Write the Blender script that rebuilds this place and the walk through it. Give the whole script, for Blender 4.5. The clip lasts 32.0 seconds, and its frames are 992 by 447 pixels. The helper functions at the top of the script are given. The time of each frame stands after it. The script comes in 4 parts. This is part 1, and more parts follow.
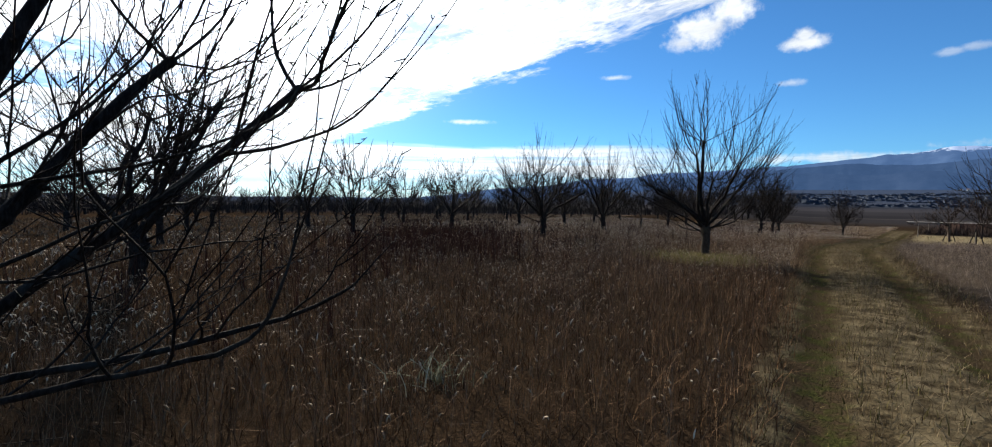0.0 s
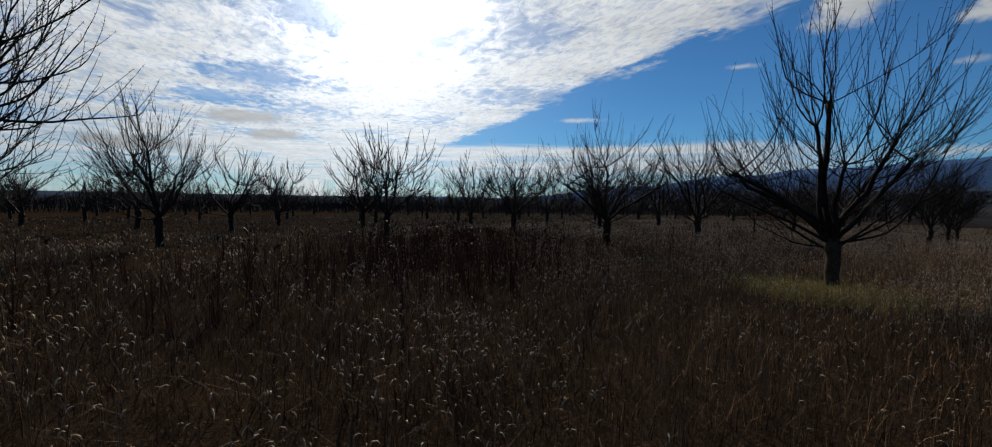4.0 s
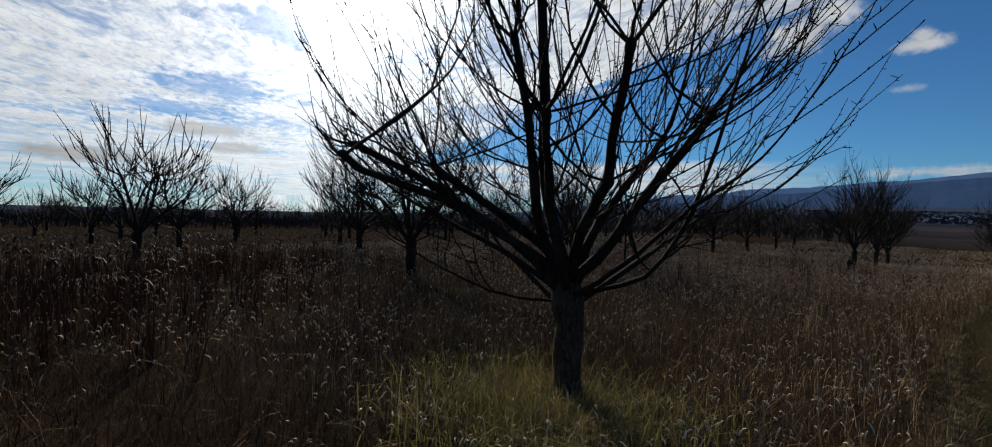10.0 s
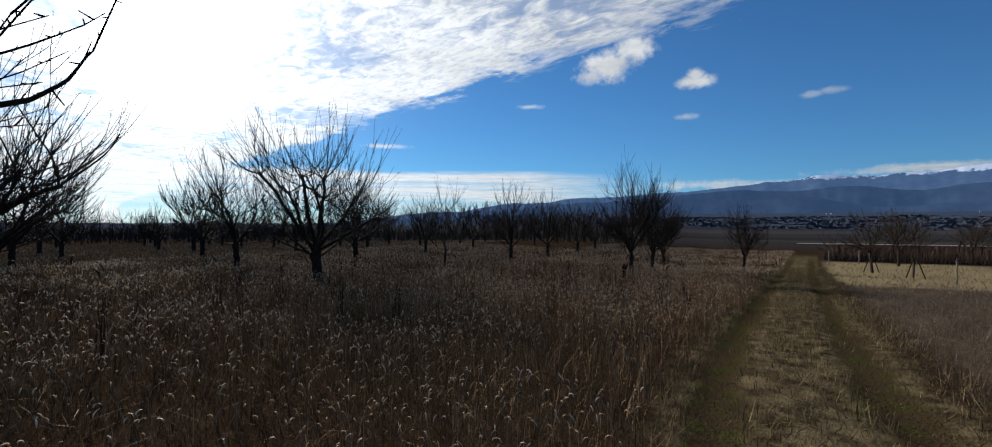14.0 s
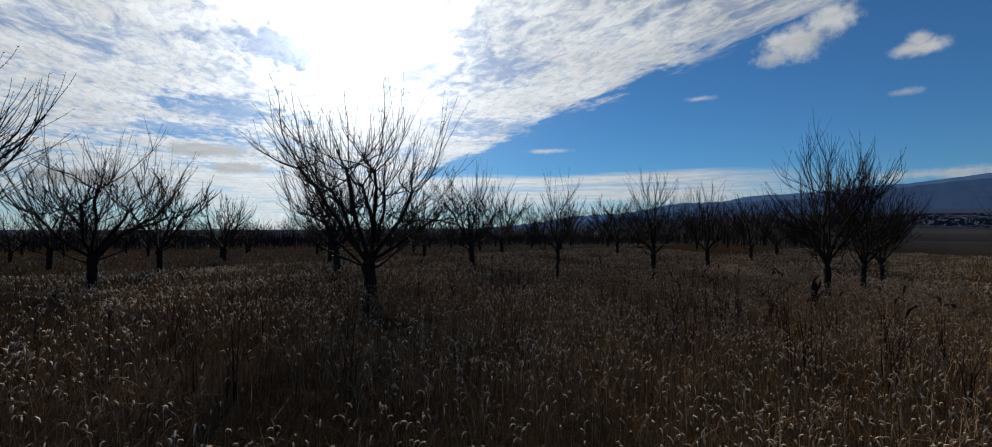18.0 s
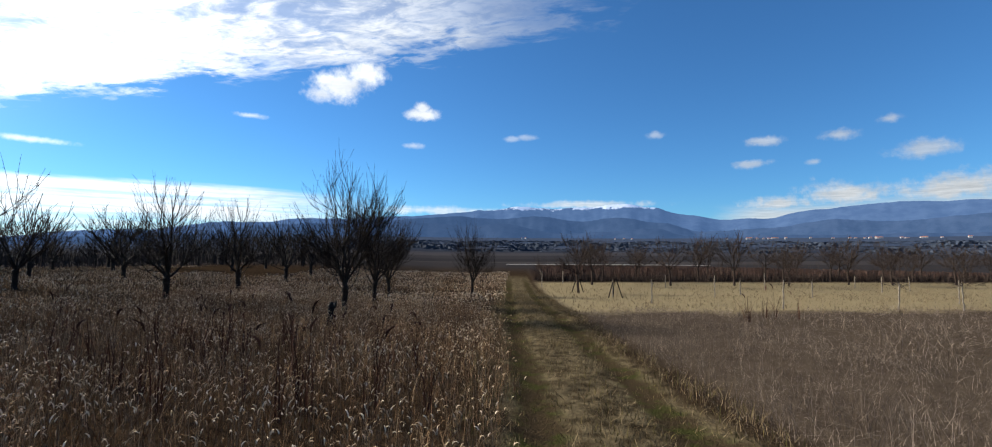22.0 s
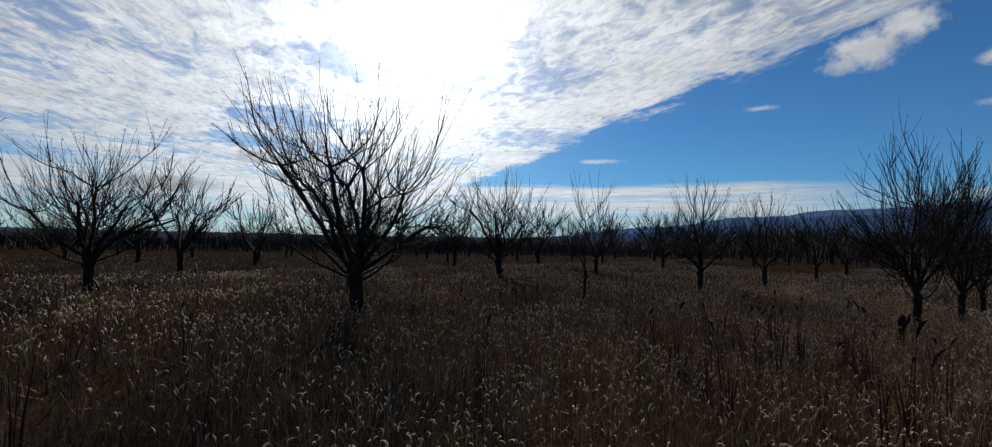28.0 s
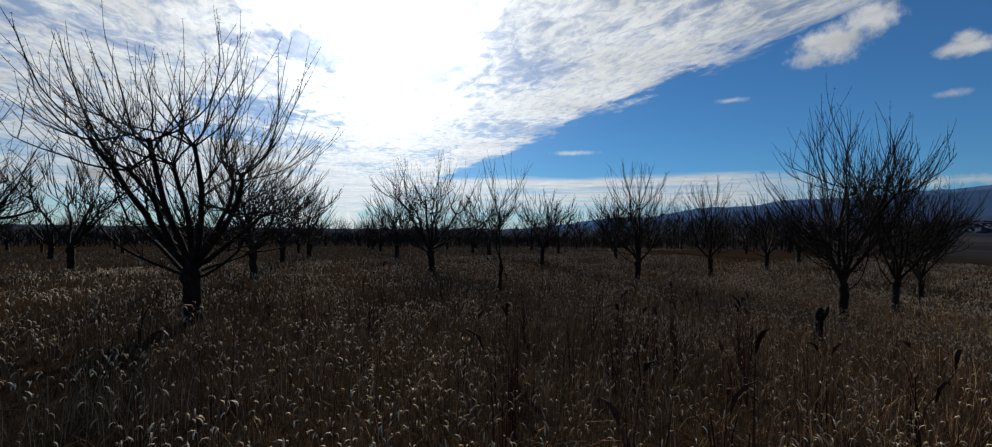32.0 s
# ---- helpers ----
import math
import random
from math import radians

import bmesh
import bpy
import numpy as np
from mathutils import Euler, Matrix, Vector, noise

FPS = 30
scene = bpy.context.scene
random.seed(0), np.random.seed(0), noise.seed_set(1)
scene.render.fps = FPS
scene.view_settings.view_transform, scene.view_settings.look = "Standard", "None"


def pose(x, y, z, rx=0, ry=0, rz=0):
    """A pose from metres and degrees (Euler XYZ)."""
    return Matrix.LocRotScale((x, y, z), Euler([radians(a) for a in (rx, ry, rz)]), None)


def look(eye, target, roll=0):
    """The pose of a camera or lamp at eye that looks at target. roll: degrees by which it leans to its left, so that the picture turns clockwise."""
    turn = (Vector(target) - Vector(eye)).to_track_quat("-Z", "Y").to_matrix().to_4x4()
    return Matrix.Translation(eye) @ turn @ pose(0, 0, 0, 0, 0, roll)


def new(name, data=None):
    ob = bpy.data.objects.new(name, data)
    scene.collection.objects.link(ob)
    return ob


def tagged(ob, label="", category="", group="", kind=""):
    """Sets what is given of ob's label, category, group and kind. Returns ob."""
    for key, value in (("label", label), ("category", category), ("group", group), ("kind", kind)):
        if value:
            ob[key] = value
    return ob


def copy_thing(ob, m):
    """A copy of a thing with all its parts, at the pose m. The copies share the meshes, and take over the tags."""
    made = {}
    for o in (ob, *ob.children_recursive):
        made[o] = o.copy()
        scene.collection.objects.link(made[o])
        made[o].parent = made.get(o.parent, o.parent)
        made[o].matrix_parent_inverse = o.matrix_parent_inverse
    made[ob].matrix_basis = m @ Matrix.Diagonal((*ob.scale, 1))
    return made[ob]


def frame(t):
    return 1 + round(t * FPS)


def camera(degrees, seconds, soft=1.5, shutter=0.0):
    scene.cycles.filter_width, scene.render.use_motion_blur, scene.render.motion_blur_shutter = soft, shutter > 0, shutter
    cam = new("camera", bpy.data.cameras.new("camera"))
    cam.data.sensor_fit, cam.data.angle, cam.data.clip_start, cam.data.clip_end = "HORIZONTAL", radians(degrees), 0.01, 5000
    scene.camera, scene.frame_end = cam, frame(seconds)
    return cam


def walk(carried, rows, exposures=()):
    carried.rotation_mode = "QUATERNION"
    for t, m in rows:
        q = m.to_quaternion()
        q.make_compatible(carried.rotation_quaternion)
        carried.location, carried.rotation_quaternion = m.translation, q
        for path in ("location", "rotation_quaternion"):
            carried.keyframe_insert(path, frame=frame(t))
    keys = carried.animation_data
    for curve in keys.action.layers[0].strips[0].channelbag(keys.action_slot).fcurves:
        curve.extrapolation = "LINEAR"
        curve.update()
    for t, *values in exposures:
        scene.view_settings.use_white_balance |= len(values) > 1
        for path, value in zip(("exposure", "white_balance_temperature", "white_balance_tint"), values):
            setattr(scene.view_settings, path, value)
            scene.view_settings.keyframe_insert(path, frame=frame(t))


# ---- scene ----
# seconds, x, y, z, yaw, pitch, roll
PATH = [
    (0.0, -0.00, 0.00, 1.55, 33.48, -2.44, -0.95),
    (0.5, -0.06, 0.54, 1.56, 33.97, -2.56, -1.16),
    (1.0, -0.11, 1.11, 1.57, 38.45, -2.67, -0.92),
    (1.5, -0.23, 1.62, 1.57, 39.88, -2.93, -0.73),
    (2.0, -0.37, 2.11, 1.57, 40.91, -2.65, -0.82),
    (2.5, -0.44, 2.73, 1.55, 42.32, -2.65, -0.82),
    (4.5, -0.56, 5.36, 1.58, 46.86, -2.69, -0.99),
    (5.0, -0.50, 5.94, 1.58, 42.20, -2.30, -1.06),
    (5.5, -0.41, 6.48, 1.58, 40.98, -1.48, -1.18),
    (6.0, -0.31, 7.01, 1.57, 34.37, -0.91, -1.32),
    (6.5, -0.24, 7.60, 1.57, 30.27, -0.47, -1.14),
    (7.0, -0.16, 8.24, 1.58, 29.50, -0.52, -1.10),
    (7.5, -0.16, 8.84, 1.57, 28.92, -0.60, -1.08),
    (8.0, -0.20, 9.46, 1.56, 29.40, -0.62, -0.94),
    (8.5, -0.27, 10.08, 1.55, 41.89, -0.99, -0.80),
    (9.0, -0.42, 10.62, 1.53, 47.75, -1.16, -1.86),
    (9.5, -0.43, 11.24, 1.52, 48.15, -1.07, -1.70),
    (10.0, -0.37, 11.84, 1.53, 42.63, -0.64, -1.28),
    (10.5, -0.31, 12.31, 1.53, 28.93, -0.29, -1.11),
    (11.0, -0.28, 12.81, 1.53, 22.47, 0.04, -0.95),
    (11.5, -0.26, 13.45, 1.55, 21.92, 0.06, -0.85),
    (12.0, -0.23, 14.00, 1.55, 21.62, 0.13, -0.87),
    (12.5, -0.14, 14.56, 1.54, 21.31, 0.40, -0.67),
    (13.0, -0.03, 15.11, 1.54, 21.67, 0.72, -0.51),
    (13.5, 0.06, 15.66, 1.53, 22.08, 0.65, -0.52),
    (15.5, -0.12, 17.99, 1.53, 37.85, 0.97, -0.32),
    (16.0, -0.19, 18.51, 1.52, 43.27, 0.89, -0.42),
    (16.5, -0.31, 19.03, 1.53, 46.67, 0.55, 0.06),
    (17.0, -0.36, 19.59, 1.53, 51.10, 0.59, 0.11),
    (17.5, -0.43, 20.13, 1.54, 52.49, 0.43, -0.04),
    (18.0, -0.51, 20.64, 1.54, 42.98, 0.90, 0.15),
    (18.5, -0.52, 21.18, 1.53, 32.75, 1.15, 0.26),
    (19.0, -0.55, 21.55, 1.53, 23.43, 1.30, 0.36),
    (19.5, -0.53, 21.68, 1.53, 14.22, 2.91, 0.22),
    (20.0, -0.49, 21.75, 1.53, 11.92, 3.18, -0.26),
    (20.5, -0.42, 21.78, 1.54, 10.57, 3.26, -0.69),
    (21.0, -0.36, 21.78, 1.54, 4.72, 3.46, -0.62),
    (21.5, -0.35, 21.79, 1.54, -4.68, 3.61, -0.42),
    (22.0, -0.35, 21.86, 1.55, -7.29, 3.49, -0.53),
    (22.5, -0.44, 22.00, 1.55, 4.22, 2.71, -0.79),
    (23.0, -0.65, 22.19, 1.55, 27.76, 1.42, -1.20),
    (23.5, -0.93, 22.24, 1.55, 38.60, 0.90, -0.92),
    (24.0, -1.08, 22.35, 1.56, 44.02, 0.46, -1.06),
    (24.5, -1.12, 22.44, 1.57, 49.84, 0.10, -1.63),
    (25.0, -1.15, 22.47, 1.57, 51.52, -0.10, -1.71),
    (25.5, -1.14, 22.45, 1.55, 52.79, 0.01, -1.33),
    (27.5, -1.16, 22.46, 1.56, 55.29, 1.52, -1.41),
    (28.0, -1.05, 22.46, 1.56, 48.62, 1.99, -1.25),
    (28.5, -0.95, 22.51, 1.56, 41.56, 2.25, -1.24),
    (29.0, -0.91, 22.61, 1.56, 40.44, 2.19, -1.30),
    (29.5, -0.93, 22.82, 1.54, 40.05, 1.71, -1.20),
    (30.0, -0.93, 23.17, 1.53, 40.35, 1.26, -0.84),
    (30.5, -0.86, 23.55, 1.53, 40.80, 1.25, -0.66),
    (31.0, -0.78, 23.99, 1.53, 44.09, 1.33, -0.67),
    (31.5, -0.76, 24.40, 1.52, 44.98, 1.00, -0.73),
    (32.0, -0.77, 24.81, 1.52, 45.88, 1.06, -0.68),
]
EXPOSURES = [(0, 0.98), (0.8, 0.58), (1.5, 0.18), (5, -0.15), (8, -0.14), (9.2, 0.05), (10, 0.02), (10.5, 0.45), (11, 1.05), (12, 0.85), (13, 0.56), (13.5, 0.46), (16, 0.06), (17, 0.02), (18, -0.1), (19.5, -0.14), (20.2, -0.08), (21, 0.25), (22, 1.0), (22.5, 0.5), (23, -0.12), (23.5, -0.06), (25, 0.06), (28, -0.02), (29, -0.08), (32, -0.06)]

cam = camera(91.3, 32.0, 1.1)
walk(cam, [(t, pose(x, y, z, 90 + p, r, w)) for t, x, y, z, w, p, r in PATH], EXPOSURES)

# ---------------------------------------------------------------- sun and sky
SUN_AZ, SUN_EL = radians(59.5), radians(23.4)      # azimuth counted from +y towards -x
SUN_DIR = Vector((-math.sin(SUN_AZ) * math.cos(SUN_EL), math.cos(SUN_AZ) * math.cos(SUN_EL), math.sin(SUN_EL)))
SUN_STRENGTH = 5.0
SKY_STRENGTH = 0.062
CLOUD = 0.69
EDGE = 24.0                                        # heading of the cloud deck's edge


class Graph:
    """Short hand for node trees."""

    def __init__(self, tree):
        self.tree, self.nodes, self.links = tree, tree.nodes, tree.links

    def put(self, sock, v):
        if isinstance(v, (int, float)):
            sock.default_value = v
        elif isinstance(v, (tuple, list, Vector)):
            sock.default_value = v
        else:
            self.links.new(v, sock)

    def math(self, op, a, b=0.0, c=0.0, clamp=False):
        n = self.nodes.new("ShaderNodeMath")
        n.operation, n.use_clamp = op, clamp
        for i, v in enumerate((a, b, c)):
            self.put(n.inputs[i], v)
        return n.outputs[0]

    def step(self, v, lo, hi, out0=0.0, out1=1.0, smooth=True):
        n = self.nodes.new("ShaderNodeMapRange")
        n.interpolation_type = "SMOOTHSTEP" if smooth else "LINEAR"
        for i, q in enumerate((v, lo, hi, out0, out1)):
            self.put(n.inputs[i], q)
        return n.outputs[0]

    def noise(self, vec, scale, detail=4.0, rough=0.55, dist=0.0, out=0):
        n = self.nodes.new("ShaderNodeTexNoise")
        self.put(n.inputs["Vector"], vec)
        self.put(n.inputs["Scale"], scale)
        self.put(n.inputs["Detail"], detail)
        self.put(n.inputs["Roughness"], rough)
        self.put(n.inputs["Distortion"], dist)
        return n.outputs[out]

    def mix(self, f, a, b):
        n = self.nodes.new("ShaderNodeMix")
        n.data_type = "RGBA"
        self.put(n.inputs[0], f)
        self.put(n.inputs[6], a)
        self.put(n.inputs[7], b)
        return n.outputs[2]

    def combine(self, x, y, z):
        n = self.nodes.new("ShaderNodeCombineXYZ")
        for i, v in enumerate((x, y, z)):
            self.put(n.inputs[i], v)
        return n.outputs[0]

    def split(self, v):
        n = self.nodes.new("ShaderNodeSeparateXYZ")
        self.put(n.inputs[0], v)
        return n.outputs

    def dot(self, a, b):
        n = self.nodes.new("ShaderNodeVectorMath")
        n.operation = "DOT_PRODUCT"
        self.put(n.inputs[0], a)
        self.put(n.inputs[1], b)
        return n.outputs["Value"]

    def vec(self, op, a, b):
        n = self.nodes.new("ShaderNodeVectorMath")
        n.operation = op
        self.put(n.inputs[0], a)
        self.put(n.inputs[1], b)
        return n.outputs[0]


def heading(az, el):
    a, e = radians(az), radians(el)
    return Vector((-math.sin(a) * math.cos(e), math.cos(a) * math.cos(e), math.sin(e)))


def make_world():
    world = bpy.data.worlds.new("winter_sky")
    scene.world = world
    world.use_nodes = True
    g = Graph(world.node_tree)
    g.nodes.clear()
    out = g.nodes.new("ShaderNodeOutputWorld")
    back = g.nodes.new("ShaderNodeBackground")
    g.links.new(back.outputs[0], out.inputs[0])
    sky = g.nodes.new("ShaderNodeTexSky")
    sky.sky_type, sky.sun_disc = "NISHITA", False
    sky.sun_elevation, sky.sun_rotation = SUN_EL, -SUN_AZ
    sky.altitude, sky.air_density, sky.dust_density, sky.ozone_density = 600, 1.0, 0.05, 4.0
    d = g.nodes.new("ShaderNodeTexCoord").outputs["Generated"]
    x, y, z = g.split(d)
    blue = g.vec("MULTIPLY", sky.outputs[0], (0.49 * SKY_STRENGTH, 0.90 * SKY_STRENGTH, 1.19 * SKY_STRENGTH))
    # glow of thin cloud in front of the sun
    near = g.math("MAXIMUM", g.dot(d, SUN_DIR), 0.0)
    glow = g.math("ADD", g.math("MULTIPLY", g.math("POWER", near, 120.0), 6.0), g.math("MULTIPLY", g.math("POWER", near, 14.0), 0.75))
    # high rippled deck, on a level sheet
    zc = g.math("MAXIMUM", z, 0.035)
    u, v = g.math("DIVIDE", x, zc), g.math("DIVIDE", y, zc)
    ce, se = math.cos(radians(EDGE)), math.sin(radians(EDGE))
    ur = g.math("SUBTRACT", g.math("MULTIPLY", u, ce), g.math("MULTIPLY", v, se))
    vr = g.math("ADD", g.math("MULTIPLY", u, se), g.math("MULTIPLY", v, ce))
    sheet = g.combine(ur, vr, 0.0)
    wide = g.noise(sheet, 0.9, 3.0, 0.5)
    fine = g.noise(g.combine(g.math("MULTIPLY", ur, 0.6), vr, 3.0), 9.0, 6.0, 0.62, 0.6)
    broken = g.noise(g.combine(g.math("MULTIPLY", ur, 0.5), vr, 7.0), 3.0, 5.0, 0.6, 0.3)
    edge = g.math("ADD", vr, g.math("ADD", g.math("MULTIPLY", g.math("SUBTRACT", broken, 0.5), 0.75), g.math("MULTIPLY", g.math("SUBTRACT", fine, 0.5), 0.55)))
    deck = g.step(edge, 2.24, 1.98)
    deck = g.math("MULTIPLY", deck, g.step(g.math("ADD", ur, g.math("MULTIPLY", g.math("SUBTRACT", fine, 0.5), 1.2)), -0.1, -1.1))
    body = g.math("ADD", g.math("MULTIPLY", wide, 0.55), g.math("MULTIPLY", fine, 0.45))
    cover = g.step(body, 0.38, 0.53)
    gap = 0.0
    for hu, hv, hr in ((-2.87, 0.0, 0.40), (-2.2, 0.15, 0.22), (-4.5, -0.47, 0.55), (-5.6, -1.0, 0.6)):
        n = g.nodes.new("ShaderNodeVectorMath")
        n.operation = "DISTANCE"
        g.put(n.inputs[0], sheet)
        n.inputs[1].default_value = (hu, hv, 0)
        q = g.math("ADD", n.outputs["Value"], g.math("ADD", g.math("MULTIPLY", g.math("SUBTRACT", broken, 0.5), 1.2 * hr + 0.2), g.math("MULTIPLY", g.math("SUBTRACT", fine, 0.5), 1.6 * hr + 0.3)))
        gap = g.math("MAXIMUM", gap, g.step(q, hr * 1.2, hr * 0.3))
    ripple = g.noise(g.combine(g.math("MULTIPLY", ur, 0.45), vr, 11.0), 24.0, 4.0, 0.6, 0.8)
    cover = g.math("MULTIPLY", cover, g.step(ripple, 0.34, 0.56, 0.58, 1.0))
    thin = g.math("MULTIPLY", g.math("ADD", 0.32, g.math("MULTIPLY", cover, 0.68)), g.step(vr, -5.0, -2.5))
    deck = g.math("MULTIPLY", g.math("MULTIPLY", deck, thin), g.math("SUBTRACT", 1.0, g.math("MULTIPLY", gap, 0.72)))
    # flat bank above the horizon and streaks
    flat = g.noise(g.combine(x, y, g.math("MULTIPLY", z, 9.0)), 3.2, 5.0, 0.55, 0.4)
    level = g.math("ADD", z, g.math("MULTIPLY", g.math("SUBTRACT", flat, 0.5), 0.035))
    bank = g.math("MULTIPLY", g.step(level, 0.118, 0.104), g.step(level, 0.035, 0.07, 0.55, 1.0))
    side = g.math("ADD", g.math("DIVIDE", x, g.math("MAXIMUM", y, 0.05)), g.math("MULTIPLY", g.math("SUBTRACT", flat, 0.5), 0.3))
    left = g.math("MAXIMUM", g.step(side, -0.02, -0.42), g.step(y, 0.1, 0.0))
    slit = g.noise(g.combine(x, y, g.math("MULTIPLY", z, 30.0)), 4.0, 4.0, 0.55, 0.3)
    bank = g.math("MULTIPLY", g.math("MULTIPLY", bank, left), g.step(slit, 0.36, 0.56, 0.45, 1.0))
    low = g.math("MULTIPLY", g.step(level, 0.10, 0.075), g.step(side, 0.60, 0.75))
    cloud = g.math("MAXIMUM", deck, g.math("MAXIMUM", g.math("MULTIPLY", bank, 0.9), g.math("MULTIPLY", low, 0.8)))
    # puffs: azimuth, elevation, half width, half height
    puff_noise = g.math("SUBTRACT", g.math("ADD", g.math("MULTIPLY", g.noise(d, 20.0, 5.0, 0.6), 0.6), g.math("MULTIPLY", g.noise(d, 60.0, 5.0, 0.65), 0.4)), 0.5)
    puffs = [(11.2, 18.3, 3.4, 1.9, 0.95), (8.0, 19.9, 2.6, 1.5, 0.95), (13.0, 17.2, 2.0, 0.9, 0.8), (1.3, 15.9, 2.3, 0.8, 0.95), (1.6, 16.5, 1.0, 0.8, 0.9), (2.5, 12.3, 1.4, 0.45, 0.5), (20.1, 14.1, 1.8, 0.35, 0.6),
             (-9.2, 13.4, 1.3, 0.4, 0.35), (-25.6, 13.3, 1.2, 0.55, 0.4), (-36.3, 11.8, 2.3, 0.6, 0.6), (-42.8, 11.7, 2.3, 0.7, 0.6),
             (-46.7, 12.6, 1.4, 0.6, 0.6), (-49.0, 9.6, 2.4, 1.0, 0.65), (-35.1, 9.5, 2.0, 0.55, 0.6), (37.3, 9.3, 3.0, 0.35, 0.7),
             (-40.7, 9.3, 0.9, 0.4, 0.5), (-10.8, 13.5, 1.6, 0.4, 0.35), (-18.0, 5.7, 9.0, 0.55, 0.75), (0.0, 4.9, 9.0, 0.7, 0.7), (-37.5, 5.3, 4.0, 1.0, 0.9), (-43.5, 6.0, 4.5, 1.5, 0.95), (-51.0, 5.9, 6.0, 1.6, 0.95), (-60.0, 6.2, 6.0, 1.4, 0.9)]
    for az, el, w, h, a in puffs:
        c, t = heading(az, el), heading(az - 90, 0)
        qx = g.math("MULTIPLY", g.dot(d, t), 1 / math.sin(radians(w)))
        qy = g.math("MULTIPLY", g.math("ADD", z, -math.sin(radians(el))), 1 / math.sin(radians(h)))
        r = g.math("SQRT", g.math("ADD", g.math("MULTIPLY", qx, qx), g.math("MULTIPLY", qy, qy)))
        r = g.math("ADD", r, g.math("MULTIPLY", puff_noise, 2.7))
        m = g.math("MULTIPLY", g.step(r, 1.05, 0.1), g.math("GREATER_THAN", g.dot(d, c), 0.9))
        cloud = g.math("MAXIMUM", cloud, g.math("MULTIPLY", m, a))
    shade = g.math("ADD", g.step(g.noise(sheet, 2.2, 5.0, 0.6), 0.3, 0.7, 0.54, 0.76), g.math("MULTIPLY", fine, 0.36))
    for az, el, w, h in ((74.0, 8.3, 5.0, 1.0), (71.0, 6.6, 4.0, 0.8), (83.0, 5.0, 7.0, 0.9)):
        qx = g.math("MULTIPLY", g.dot(d, heading(az - 90, 0)), 1 / math.sin(radians(w)))
        qy = g.math("MULTIPLY", g.math("ADD", z, -math.sin(radians(el))), 1 / math.sin(radians(h)))
        q = g.math("ADD", g.math("SQRT", g.math("ADD", g.math("MULTIPLY", qx, qx), g.math("MULTIPLY", qy, qy))), g.math("MULTIPLY", puff_noise, 1.6))
        grey = g.math("MULTIPLY", g.step(q, 1.0, 0.4), g.math("GREATER_THAN", g.dot(d, heading(az, el)), 0.9))
        cloud = g.math("MAXIMUM", cloud, grey)
        shade = g.math("MULTIPLY", shade, g.math("SUBTRACT", 1.0, g.math("MULTIPLY", grey, 0.45)))
    facing = g.math("ADD", 0.5, g.math("MULTIPLY", g.dot(d, SUN_DIR), 0.5))
    shade = g.math("MULTIPLY", shade, g.math("ADD", 0.48, g.math("MULTIPLY", g.math("POWER", facing, 2.0), 0.72)))
    lum = g.math("MULTIPLY", g.math("ADD", shade, glow), CLOUD)
    white = g.vec("MULTIPLY", g.combine(0.93, 0.97, 1.0), g.combine(lum, lum, lum))
    aureole = g.vec("MULTIPLY", g.combine(1.0, 0.98, 0.95), g.combine(*[g.math("MULTIPLY", g.math("POWER", near, 30.0), 0.35)] * 3))
    blue = g.vec("ADD", blue, aureole)
    g.put(back.inputs[0], g.mix(cloud, blue, white))
    back.inputs[1].default_value = 1.0


make_world()
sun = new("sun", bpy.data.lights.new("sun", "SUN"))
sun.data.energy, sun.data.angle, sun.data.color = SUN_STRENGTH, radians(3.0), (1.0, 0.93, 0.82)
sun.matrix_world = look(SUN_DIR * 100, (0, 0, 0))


# ---------------------------------------------------------------- materials
def material(name):
    m = bpy.data.materials.new(name)
    m.use_nodes = True
    g = Graph(m.node_tree)
    bsdf = g.nodes["Principled BSDF"]
    return m, g, bsdf


def place(g):
    return g.nodes.new("ShaderNodeTexCoord").outputs["Object"]


def bump(g, bsdf, height, strength, dist=0.02):
    n = g.nodes.new("ShaderNodeBump")
    n.inputs["Strength"].default_value, n.inputs["Distance"].default_value = strength, dist
    g.put(n.inputs["Height"], height)
    g.links.new(n.outputs[0], bsdf.inputs["Normal"])


def bark(name, dark, light, moss):
    m, g, b = material(name)
    p = place(g)
    grain = g.noise(g.vec("MULTIPLY", p, (1, 1, 0.25)), 60.0, 5.0, 0.6)
    big = g.noise(p, 5.0, 3.0)
    col = g.mix(g.step(grain, 0.35, 0.7), (*dark, 1), (*light, 1))
    col = g.mix(g.math("MULTIPLY", g.step(big, 0.52, 0.68), 0.6), col, (*moss, 1))
    g.put(b.inputs["Base Color"], col)
    b.inputs["Roughness"].default_value = 0.8
    b.inputs["Specular IOR Level"].default_value = 0.03
    bump(g, b, grain, 0.7, 0.01)
    return m


# backlit darkness of limbs and most stems is put into the bark colour
BACKLIT_BARK = bark("bark", (0.010, 0.0075, 0.006), (0.035, 0.027, 0.022), (0.042, 0.040, 0.033))
TRUNK_BARK = bark("trunk_bark", (0.022, 0.016, 0.011), (0.075, 0.058, 0.041), (0.065, 0.056, 0.035))
# twigs likewise painted near black, as they look against the sky
BACKLIT_TWIG = bark("twig_bark", (0.008, 0.006, 0.005), (0.024, 0.017, 0.014), (0.022, 0.019, 0.016))
GREY_TWIG = bark("grey_twig_bark", (0.020, 0.014, 0.011), (0.062, 0.045, 0.036), (0.05, 0.039, 0.032))
PALE_BARK = bark("pale_bark", (0.11, 0.09, 0.07), (0.27, 0.235, 0.19), (0.18, 0.16, 0.125))


